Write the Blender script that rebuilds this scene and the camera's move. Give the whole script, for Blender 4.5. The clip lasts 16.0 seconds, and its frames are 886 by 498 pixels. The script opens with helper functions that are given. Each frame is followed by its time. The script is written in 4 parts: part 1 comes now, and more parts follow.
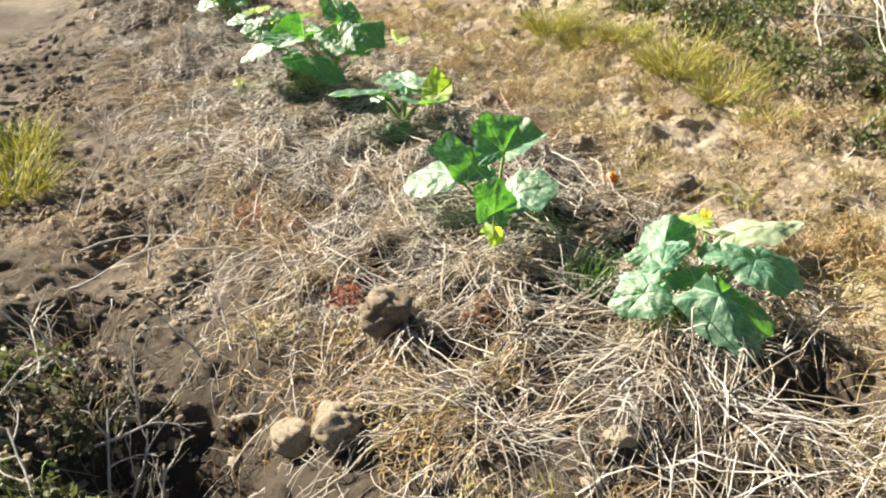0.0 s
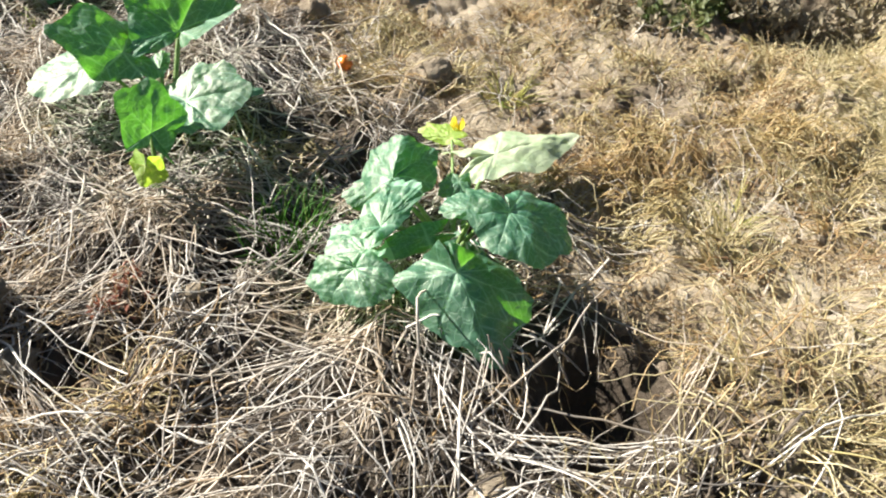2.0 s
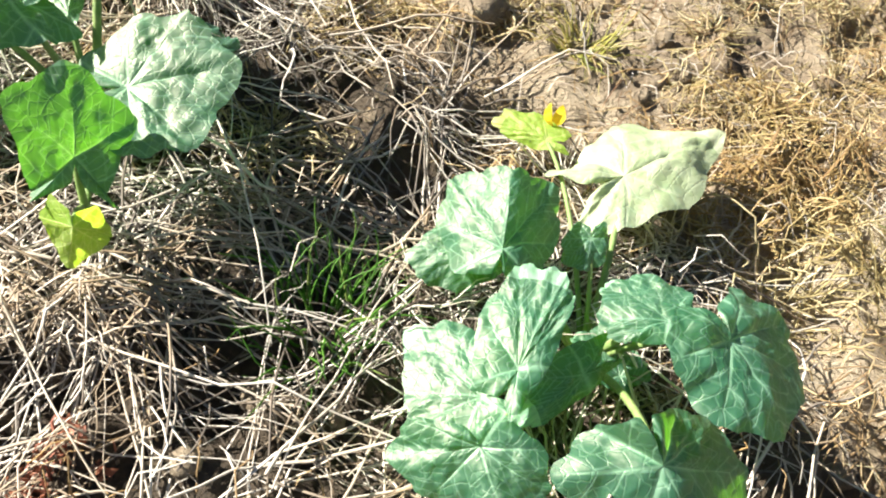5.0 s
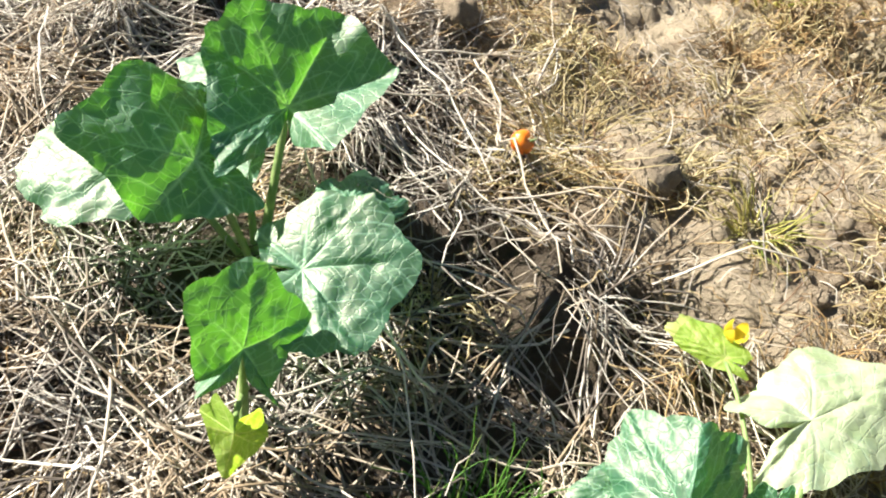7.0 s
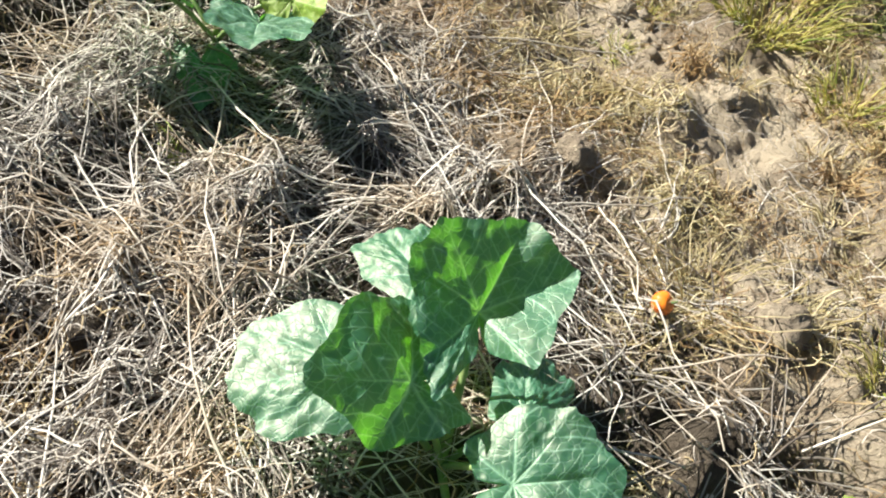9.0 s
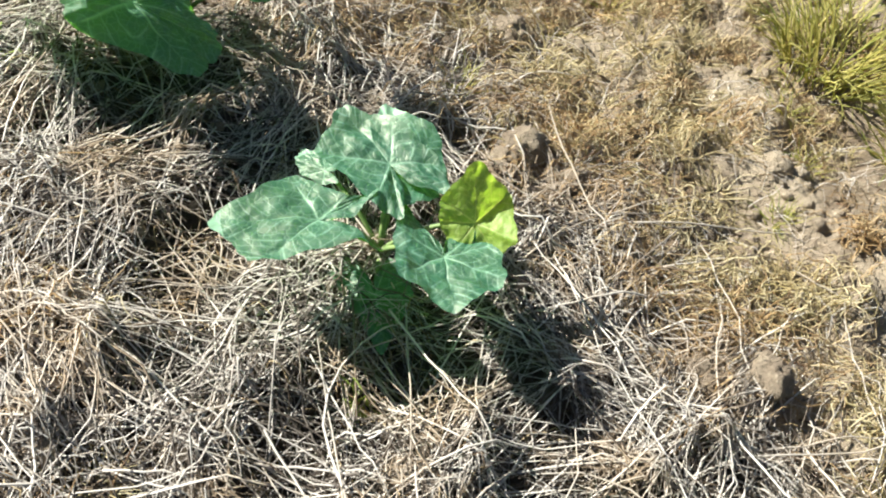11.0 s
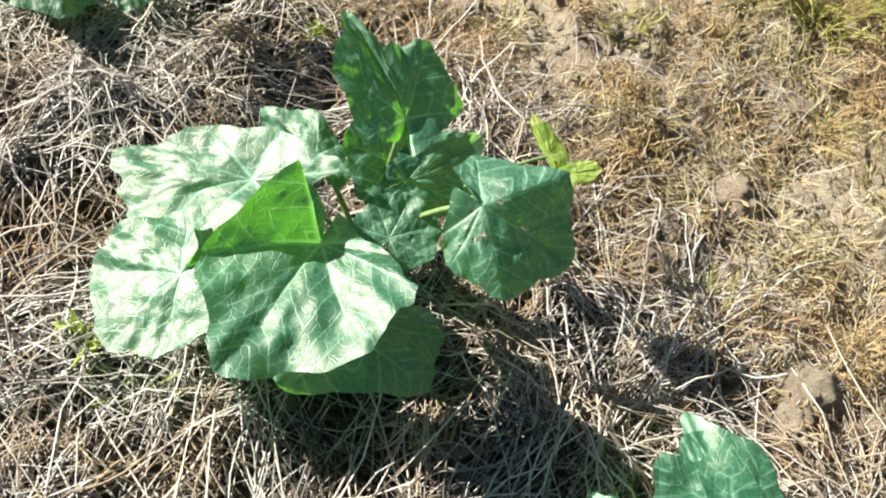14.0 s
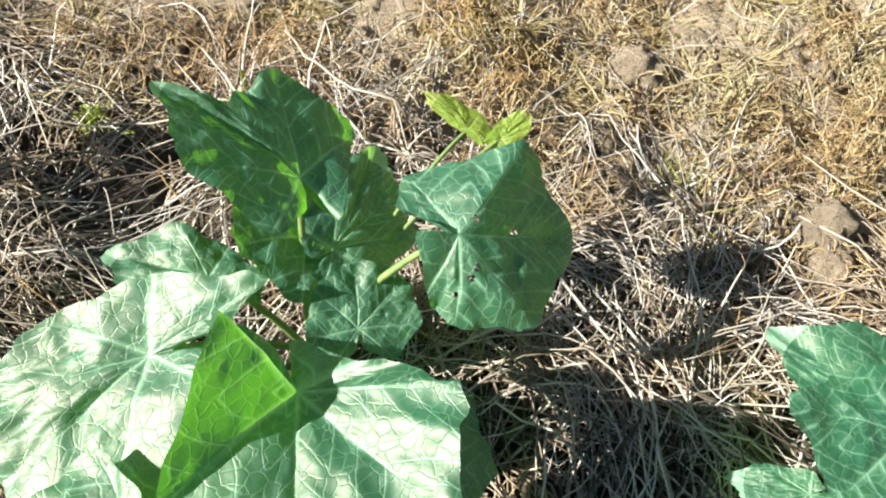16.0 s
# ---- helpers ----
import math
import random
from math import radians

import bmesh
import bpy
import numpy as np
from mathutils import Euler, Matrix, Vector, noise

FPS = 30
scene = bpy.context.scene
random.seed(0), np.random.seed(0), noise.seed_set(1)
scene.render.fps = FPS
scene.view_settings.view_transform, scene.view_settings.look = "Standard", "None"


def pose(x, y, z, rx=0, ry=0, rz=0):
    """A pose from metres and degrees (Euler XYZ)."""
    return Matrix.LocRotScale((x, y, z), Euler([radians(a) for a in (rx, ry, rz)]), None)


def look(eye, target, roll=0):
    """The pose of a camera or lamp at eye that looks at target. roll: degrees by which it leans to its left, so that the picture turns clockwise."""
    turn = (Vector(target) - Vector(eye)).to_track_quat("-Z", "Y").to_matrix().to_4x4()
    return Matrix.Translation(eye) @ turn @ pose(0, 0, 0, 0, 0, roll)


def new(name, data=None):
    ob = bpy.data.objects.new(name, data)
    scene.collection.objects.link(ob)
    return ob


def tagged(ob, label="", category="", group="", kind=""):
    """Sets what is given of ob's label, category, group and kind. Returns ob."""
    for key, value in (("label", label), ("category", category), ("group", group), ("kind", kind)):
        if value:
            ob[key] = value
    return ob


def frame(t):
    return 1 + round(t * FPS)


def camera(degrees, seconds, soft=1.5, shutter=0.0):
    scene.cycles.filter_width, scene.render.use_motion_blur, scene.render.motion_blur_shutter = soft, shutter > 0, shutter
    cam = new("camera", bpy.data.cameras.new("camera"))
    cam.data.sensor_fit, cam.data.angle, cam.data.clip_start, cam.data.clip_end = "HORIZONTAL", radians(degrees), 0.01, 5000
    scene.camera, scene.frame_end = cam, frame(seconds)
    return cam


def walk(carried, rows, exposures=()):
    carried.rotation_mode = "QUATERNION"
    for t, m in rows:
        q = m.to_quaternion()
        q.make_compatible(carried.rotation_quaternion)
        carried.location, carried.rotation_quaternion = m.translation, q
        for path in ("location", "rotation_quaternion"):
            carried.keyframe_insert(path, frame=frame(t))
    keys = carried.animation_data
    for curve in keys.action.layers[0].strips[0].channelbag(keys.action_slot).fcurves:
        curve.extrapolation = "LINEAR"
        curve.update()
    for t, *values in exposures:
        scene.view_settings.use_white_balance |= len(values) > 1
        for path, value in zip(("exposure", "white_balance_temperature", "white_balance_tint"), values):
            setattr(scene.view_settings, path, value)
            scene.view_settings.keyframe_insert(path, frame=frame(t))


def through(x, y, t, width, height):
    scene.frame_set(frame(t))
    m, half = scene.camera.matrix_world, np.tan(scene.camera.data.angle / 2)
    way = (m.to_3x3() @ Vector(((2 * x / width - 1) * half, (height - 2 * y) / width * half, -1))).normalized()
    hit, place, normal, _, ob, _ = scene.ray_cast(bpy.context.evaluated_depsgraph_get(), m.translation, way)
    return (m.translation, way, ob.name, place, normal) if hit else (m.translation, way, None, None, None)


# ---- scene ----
cam = camera(58.82, 16.0, soft=2.1)
PATH = [
    (0, (0.3756, 0.4887, 1.0397), (0.2759, 2.2358, 0.0714), -3.59),
    (0.5, (0.5171, 0.6612, 0.9969), (0.5561, 2.3782, -0.0281), -0.82),
    (1, (0.6162, 0.8255, 0.9391), (0.8039, 2.4735, -0.1784), 2.52),
    (1.5, (0.6698, 0.9477, 0.9150), (0.9667, 2.4947, -0.3173), 1.71),
    (2, (0.6494, 1.0785, 0.8890), (1.0033, 2.5580, -0.4093), 3.86),
    (2.5, (0.6039, 1.2645, 0.8504), (1.0150, 2.6613, -0.5206), 6.03),
    (3, (0.5879, 1.4058, 0.8334), (1.0954, 2.6454, -0.6517), 7.66),
    (3.2, (0.5817, 1.4539, 0.8235), (1.1222, 2.6333, -0.6986), 8.47),
    (5.3, (0.5111, 1.7490, 0.7267), (1.0704, 2.8754, -0.8285), 14.92),
    (5.5, (0.5048, 1.7791, 0.7310), (1.0338, 2.9071, -0.8335), 15.22),
    (6, (0.4856, 1.8355, 0.7523), (0.9634, 3.0116, -0.7931), 15.83),
    (6.5, (0.4658, 1.8812, 0.7646), (0.8984, 3.0929, -0.7666), 15.55),
    (7, (0.4437, 1.9159, 0.7849), (0.8443, 3.1512, -0.7361), 14.97),
    (7.5, (0.4044, 1.9411, 0.8110), (0.7438, 3.2235, -0.6858), 13.56),
    (8, (0.3508, 1.9796, 0.8355), (0.6661, 3.2712, -0.6586), 13.10),
    (8.2, (0.3312, 1.9964, 0.8437), (0.6587, 3.2912, -0.6450), 13.25),
    (10.3, (0.0002, 2.3336, 1.0558), (0.4799, 3.5291, -0.4741), 15.25),
    (10.5, (-0.0208, 2.3877, 1.0587), (0.4299, 3.5955, -0.4704), 14.26),
    (11, (-0.0859, 2.5464, 1.0809), (0.3316, 3.7264, -0.4790), 15.50),
    (11.5, (-0.1512, 2.7055, 1.0838), (0.2437, 3.8996, -0.4712), 16.95),
    (12, (-0.2118, 2.8248, 1.0873), (0.1628, 3.9874, -0.4964), 16.52),
    (12.5, (-0.2931, 3.0054, 1.0886), (0.0914, 4.1395, -0.5134), 15.33),
    (13, (-0.3594, 3.1557, 1.0796), (0.0972, 4.1939, -0.5677), 16.98),
    (13.5, (-0.4240, 3.2710, 1.0957), (0.0348, 4.2748, -0.5722), 16.11),
    (14, (-0.4621, 3.3630, 1.0879), (0.0436, 4.3156, -0.5964), 17.28),
    (14.5, (-0.4894, 3.4888, 1.0774), (0.0800, 4.3390, -0.6410), 12.27),
    (15, (-0.5036, 3.5645, 1.0759), (0.1128, 4.3472, -0.6583), 10.30),
    (15.5, (-0.4999, 3.6023, 1.0339), (0.1787, 4.3515, -0.6919), 5.86),
    (16, (-0.4830, 3.6353, 0.9057), (0.3424, 4.2954, -0.7922), 8.19),
]
EXPOSURES = [(0, 1.82, 6450, 9.0), (1, 1.70, 6200, 9.0), (3, 1.64, 5850, 8.5), (5.5, 1.88, 6250, 9.0), (8, 1.60, 6000, 8.0), (10.5, 1.50, 5850, 7.0), (12.5, 1.56, 5800, 7.0), (16, 1.55, 6000, 8.0)]
walk(cam, [(t, look(eye, target, roll)) for t, eye, target, roll in PATH], EXPOSURES)

# ---- light ----
SUN_TO = Vector((-0.83, 0.56, 0.0)).normalized()
SUN_EL = radians(34)
world = bpy.data.worlds.new("sky")
scene.world = world
world.use_nodes = True
wt = world.node_tree
sky = wt.nodes.new("ShaderNodeTexSky")
sky.sky_type = "NISHITA"
sky.sun_disc = False
sky.sun_elevation = SUN_EL
sky.sun_rotation = math.atan2(SUN_TO.x, SUN_TO.y)
wt.nodes["Background"].inputs[1].default_value = 0.026
wt.links.new(sky.outputs[0], wt.nodes["Background"].inputs[0])
sun_data = bpy.data.lights.new("sun", "SUN")
sun_data.energy = 5.0
sun_data.angle = radians(0.55)
sun_data.color = (1.0, 0.91, 0.79)
sun_ob = new("sun", sun_data)
sun_dir = (SUN_TO * math.cos(SUN_EL) + Vector((0, 0, math.sin(SUN_EL))))
sun_ob.matrix_world = look(sun_dir * 30, (0, 0, 0))

rng = np.random.default_rng(7)


# ---- materials ----
class Nodes:
    def __init__(self, name):
        self.mat = bpy.data.materials.new(name)
        self.mat.use_nodes = True
        self.t = self.mat.node_tree
        self.t.nodes.clear()
        self.out = self.t.nodes.new("ShaderNodeOutputMaterial")

    def put(self, sock, value):
        if isinstance(value, bpy.types.NodeSocket):
            self.t.links.new(value, sock)
        elif isinstance(value, tuple) and len(value) == 3 and sock.type == "RGBA":
            sock.default_value = (*value, 1)
        else:
            sock.default_value = value

    def node(self, kind, out=0, props=None, **ins):
        n = self.t.nodes.new("ShaderNode" + kind)
        for k, v in (props or {}).items():
            setattr(n, k, v)
        for k, v in ins.items():
            key = int(k[1:]) if k[0] == "i" and k[1:].isdigit() else k
            self.put(n.inputs[key], v)
        return n.outputs[out]

    def noise(self, scale, detail=4.0, rough=0.6, vec=None, out=0):
        n = self.t.nodes.new("ShaderNodeTexNoise")
        n.inputs["Scale"].default_value = scale
        n.inputs["Detail"].default_value = detail
        n.inputs["Roughness"].default_value = rough
        if vec is not None:
            self.t.links.new(vec, n.inputs["Vector"])
        return n.outputs[out]

    def math(self, op, a, b=0.0, clamp=False):
        n = self.t.nodes.new("ShaderNodeMath")
        n.operation = op
        n.use_clamp = clamp
        self.put(n.inputs[0], a)
        self.put(n.inputs[1], b)
        return n.outputs[0]

    def mix(self, fac, a, b):
        n = self.t.nodes.new("ShaderNodeMix")
        n.data_type = "RGBA"
        self.put(n.inputs[0], fac)
        self.put(n.inputs[6], a)
        self.put(n.inputs[7], b)
        return n.outputs[2]

    def ramp(self, fac, lo, hi):
        n = self.t.nodes.new("ShaderNodeMapRange")
        n.interpolation_type = "SMOOTHSTEP"
        self.put(n.inputs[0], fac)
        n.inputs[1].default_value, n.inputs[2].default_value = lo, hi
        return n.outputs[0]

    def bump(self, height, strength=0.5, dist=0.01):
        return self.node("Bump", Strength=strength, Distance=dist, Height=height)

    def coords(self):
        return self.node("NewGeometry", 0)

    def principled(self, color, rough=0.7, normal=None, spec=0.5, sheen=0.0, ior=1.45, coat=0.0):
        n = self.t.nodes.new("ShaderNodeBsdfPrincipled")
        self.put(n.inputs["Base Color"], color)
        self.put(n.inputs["Roughness"], rough)
        n.inputs["Specular IOR Level"].default_value = spec
        n.inputs["Sheen Weight"].default_value = sheen
        n.inputs["IOR"].default_value = ior
        n.inputs["Coat Weight"].default_value = coat
        n.inputs["Coat Roughness"].default_value = 0.66
        if normal is not None:
            self.t.links.new(normal, n.inputs["Normal"])
        return n.outputs[0]

    def finish(self, shader):
        self.t.links.new(shader, self.out.inputs[0])
        return self.mat


def soil_material(name, light, dark, fine=1.0):
    m = Nodes(name)
    pos = m.coords()
    big = m.noise(2.2, 5, 0.65, pos)
    mid = m.noise(42, 7, 0.75, pos)
    grit = m.noise(160, 4, 0.75, pos)
    # Attribute bed: dark bed soil, with the shade between straws put into the colour.
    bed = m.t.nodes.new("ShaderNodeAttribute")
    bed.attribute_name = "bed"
    col = m.mix(m.ramp(big, 0.35, 0.68), dark, light)
    col = m.mix(m.ramp(mid, 0.52, 0.75), col, tuple(min(1, c * 1.35) for c in light))
    col = m.mix(m.math("MULTIPLY", m.ramp(grit, 0.5, 0.3), 0.55), col, tuple(c * 0.45 for c in dark))
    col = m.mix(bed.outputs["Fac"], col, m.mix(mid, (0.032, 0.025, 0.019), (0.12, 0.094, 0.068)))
    h = m.math("ADD", m.math("MULTIPLY", mid, 1.0), m.math("MULTIPLY", grit, 0.6 * fine))
    return m.finish(m.principled(col, 0.92, m.bump(h, 1.0, 0.022), 0.2))


def strand_material(name, a, b, c, through=0.2, rough=0.55, low=0.3, high=1.0, brown=0.55):
    m = Nodes(name)
    rnd = m.node("NewGeometry", 8)
    info = m.node("ObjectInfo", 5)
    r = m.math("FRACT", m.math("ADD", rnd, info))
    col = m.mix(m.ramp(r, low, high), a, b)
    col = m.mix(m.ramp(r, 0.12, 0.0), col, c)
    spot = m.noise(90, 3, 0.7, m.coords())
    patch = m.ramp(m.noise(5.5, 3, 0.6, m.coords()), 0.46, 0.62)
    col = m.mix(m.math("MULTIPLY", patch, brown), col, tuple(x * k for x, k in zip(b, (0.72, 0.57, 0.38))))
    col = m.mix(m.math("MULTIPLY", m.ramp(spot, 0.55, 0.75), 0.5), col, tuple(x * 0.5 for x in a))
    base = m.principled(col, rough, None, 0.4)
    tr = m.node("BsdfTranslucent", Color=col)
    mixed = m.node("MixShader", 0, None, i0=through, i1=base, i2=tr)
    return m.finish(mixed)


def leaf_material(name, dark, mid, vein, glow, through=0.35, silver=0.5, bloom=0.2):
    m = Nodes(name)
    att = m.t.nodes.new("ShaderNodeAttribute")
    att.attribute_name = "vein"
    sep = m.t.nodes.new("ShaderNodeSeparateXYZ")
    m.t.links.new(att.outputs["Vector"], sep.inputs[0])
    p, q, r = sep.outputs
    pos = m.coords()
    width = m.math("SUBTRACT", 0.034, m.math("MULTIPLY", r, 0.024))
    main = m.math("SUBTRACT", 1.0, m.math("DIVIDE", q, width), True)
    wob = m.math("MULTIPLY", m.math("SUBTRACT", m.noise(24, 2, 0.5, pos), 0.5), 0.09)
    run = m.math("ADD", m.math("SUBTRACT", p, m.math("MULTIPLY", q, 0.85)), wob)
    saw = m.math("ABSOLUTE", m.math("SUBTRACT", m.math("FRACT", m.math("MULTIPLY", run, 5.2)), 0.5))
    side = m.math("SUBTRACT", 1.0, m.math("DIVIDE", saw, 0.06), True)
    bent = m.t.nodes.new("ShaderNodeVectorMath")
    bent.operation = "ADD"
    m.t.links.new(pos, bent.inputs[0])
    sway = m.node("VectorMath", 0, {"operation": "SCALE"}, i0=m.noise(45, 2, 0.5, pos, 1), Scale=0.012)
    m.t.links.new(sway, bent.inputs[1])
    fine = m.t.nodes.new("ShaderNodeTexVoronoi")
    fine.feature = "DISTANCE_TO_EDGE"
    fine.inputs["Scale"].default_value = 68
    m.t.links.new(bent.outputs[0], fine.inputs["Vector"])
    net = m.math("SUBTRACT", 1.0, m.math("DIVIDE", fine.outputs[0], 0.07), True)
    tone = m.noise(22, 4, 0.6, pos)
    info = m.node("ObjectInfo", 5)
    col = m.mix(m.ramp(tone, 0.32, 0.68), dark, mid)
    col = m.mix(m.math("MULTIPLY", info, 0.25), col, mid)
    near_vein = m.math("MAXIMUM", m.ramp(saw, 0.20, 0.03), m.math("SUBTRACT", 1.0, m.math("DIVIDE", q, m.math("MULTIPLY", width, 3.0)), True))
    blot = m.math("MULTIPLY", m.ramp(m.noise(30, 4, 0.6, pos), 0.47, 0.62), near_vein)
    col = m.mix(m.math("MULTIPLY", blot, silver), col, (0.23, 0.46, 0.31))
    col = m.mix(m.math("MULTIPLY", net, 0.22), col, vein)
    col = m.mix(m.math("MULTIPLY", side, 0.42), col, vein)
    col = m.mix(m.math("MULTIPLY", main, 0.75), col, vein)
    hgt = m.math("SUBTRACT", m.math("MULTIPLY", m.noise(42, 4, 0.55, pos), 0.9),
                 m.math("ADD", m.math("MULTIPLY", side, 0.22), m.math("ADD", m.math("MULTIPLY", main, 0.6), m.math("MULTIPLY", net, 0.22))))
    nrm = m.bump(hgt, 0.34, 0.005)
    base = m.principled(col, m.math("ADD", 0.50, m.math("MULTIPLY", tone, 0.16)), nrm, 0.3, 0.0, 1.5, 0.0)
    down = m.node("BsdfGlossy", Color=(1.0, 0.965, 0.78), Roughness=0.57, Normal=nrm)
    base = m.node("MixShader", 0, None, i0=bloom, i1=base, i2=down)
    lines = m.math("ADD", m.math("MULTIPLY", main, 0.8), m.math("ADD", m.math("MULTIPLY", side, 0.55), m.math("MULTIPLY", net, 0.30)), True)
    gcol = m.mix(m.math("MULTIPLY", m.ramp(tone, 0.38, 0.62), 0.7), glow, tuple(g * 0.5 for g in glow))
    gcol = m.mix(lines, gcol, tuple(min(1.0, g * 1.5 + 0.12) for g in glow))
    tr = m.node("BsdfTranslucent", Color=gcol, Normal=nrm)
    return m.finish(m.node("MixShader", 0, None, i0=through, i1=base, i2=tr))


def plain_material(name, a, b, scale, rough, through=0.0, spec=0.5):
    m = Nodes(name)
    pos = m.coords()
    n = m.noise(scale, 5, 0.65, pos)
    col = m.mix(m.ramp(n, 0.3, 0.7), a, b)
    rnd = m.node("NewGeometry", 8)
    col = m.mix(m.math("MULTIPLY", rnd, 0.4), col, b)
    base = m.principled(col, rough, m.bump(m.noise(scale * 5, 4, 0.7, pos), 0.4, 0.003), spec)
    if through:
        tr = m.node("BsdfTranslucent", Color=m.mix(0.5, col, tuple(min(1, c * 2) for c in b)))
        base = m.node("MixShader", 0, None, i0=through, i1=base, i2=tr)
    return m.finish(base)


SOIL = soil_material("soil", (0.64, 0.535, 0.375), (0.27, 0.205, 0.135))
CLOD = soil_material("clod_soil", (0.54, 0.45, 0.315), (0.27, 0.21, 0.145), 0.7)
STRAW = strand_material("straw", (0.12, 0.098, 0.076), (0.845, 0.785, 0.68), (0.06, 0.045, 0.033), low=0.25, high=0.95, brown=0.42)
LONG_STRAW = strand_material("long_straw", (0.56, 0.50, 0.41), (0.80, 0.75, 0.66), (0.30, 0.25, 0.19), brown=0.3)
CURLY = strand_material("dry_weed", (0.34, 0.23, 0.11), (0.78, 0.64, 0.38), (0.20, 0.11, 0.06), 0.3)
DRY_GRASS = strand_material("dry_grass", (0.48, 0.40, 0.20), (0.86, 0.77, 0.50), (0.50, 0.43, 0.19), 0.4, brown=0.2)
GOLD_GRASS = strand_material("gold_grass", (0.42, 0.42, 0.10), (0.74, 0.68, 0.24), (0.28, 0.38, 0.07), 0.45, brown=0.15)
PALE_WEED = strand_material("pale_weed", (0.44, 0.34, 0.14), (0.64, 0.53, 0.28), (0.30, 0.22, 0.09), 0.3)
GREEN_GRASS = strand_material("green_grass", (0.080, 0.208, 0.024), (0.128, 0.288, 0.040), (0.240, 0.320, 0.080), 0.4)
LEAF = leaf_material("pumpkin_leaf", (0.002, 0.068, 0.037), (0.010, 0.130, 0.062), (0.28, 0.52, 0.34), (0.24, 0.76, 0.015), 0.31, 0.5, 0.12)
# Yellow-green of young leaves; on backlit leaves it also paints their glow.
YOUNG_GLOW = leaf_material("young_glow_leaf", (0.22, 0.38, 0.04), (0.34, 0.47, 0.07), (0.48, 0.56, 0.18), (0.54, 0.82, 0.04), 0.5, 0.1, 0.06)
# Pale young leaf; its sunlit brightness is put into the base colours too.
PALE_SUNLIT = leaf_material("pale_sunlit_leaf", (0.30, 0.40, 0.20), (0.44, 0.52, 0.31), (0.55, 0.60, 0.40), (0.50, 0.66, 0.08), 0.22, 0.3, 0.12)
STEM = plain_material("stem", (0.13, 0.23, 0.06), (0.28, 0.36, 0.13), 60, 0.5, 0.15)
PETAL = plain_material("petal", (0.75, 0.52, 0.02), (0.85, 0.66, 0.04), 80, 0.5, 0.4)
FRUIT = plain_material("orange_skin", (0.72, 0.13, 0.012), (0.80, 0.26, 0.02), 25, 0.28)
WEED = plain_material("weed_leaf", (0.045, 0.06, 0.018), (0.16, 0.18, 0.06), 40, 0.5, 0.25)
RED_WEED = plain_material("red_weed", (0.24, 0.075, 0.045), (0.38, 0.17, 0.10), 50, 0.6, 0.3)
DARK_BRUSH = plain_material("dark_brush", (0.035, 0.045, 0.02), (0.13, 0.13, 0.06), 45, 0.7, 0.15)
DRY_BRUSH = plain_material("dry_brush", (0.12, 0.095, 0.06), (0.36, 0.31, 0.21), 45, 0.8, 0.2)
DEAD_WOOD = plain_material("dead_wood", (0.36, 0.32, 0.27), (0.60, 0.55, 0.47), 70, 0.75)


# ---- ground form ----
TABLE = np.random.default_rng(3).random((8, 256, 256))


def vnoise(x, y, k=0):
    x, y = np.asarray(x, float), np.asarray(y, float)
    xi, yi = np.floor(x).astype(int), np.floor(y).astype(int)
    fx, fy = x - xi, y - yi
    fx, fy = fx * fx * (3 - 2 * fx), fy * fy * (3 - 2 * fy)
    tb = TABLE[k % 8]
    g = lambda i, j: tb[(xi + i) % 256, (yi + j) % 256]
    return (g(0, 0) * (1 - fx) + g(1, 0) * fx) * (1 - fy) + (g(0, 1) * (1 - fx) + g(1, 1) * fx) * fy - 0.5


def fbm(x, y, scale, octaves=4, k=0):
    v, a = 0.0, 1.0
    for o in range(octaves):
        v = v + a * vnoise(x * scale + 13.7 * o, y * scale + 7.1 * o, k + o)
        a *= 0.5
        scale *= 2.03
    return v


def step(x, lo, hi):
    t = np.clip((x - lo) / (hi - lo), 0, 1)
    return t * t * (3 - 2 * t)


def row_coords(x, y):
    """Across the planted row (to its right) and along it, from the first plant."""
    return (x - 0.88) * 0.857 + (y - 2.02) * 0.515, (x - 0.88) * -0.515 + (y - 2.02) * 0.857


def mulch_amount(x, y):
    s, l = row_coords(x, y)
    edge = 0.10 * fbm(x, y, 2.5, 3, 2)
    return step(s + edge, -0.80, -0.55) * (1 - step(s + edge - 0.03 * l + 0.20 * step(-l, -0.1, 0.15), 0.26, 0.46)) * step(l, -0.75, -0.45)


def bank_amount(x, y):
    s, l = row_coords(x, y)
    w = 0.16 * fbm(x, y, 1.7, 3, 4)
    near = (1 - step(l + w, -0.62, -0.40)) * step(s + w, -0.20, 0.15)
    side = step(s + w, 0.72, 0.98) * (1 - step(l + w, -0.12, 0.18))
    return np.maximum(near, side)


def pit(x, y, cx, cy, r, d):
    return -d * np.exp(-(((x - cx) ** 2 + (y - cy) ** 2) / (r * r)) ** 1.5)


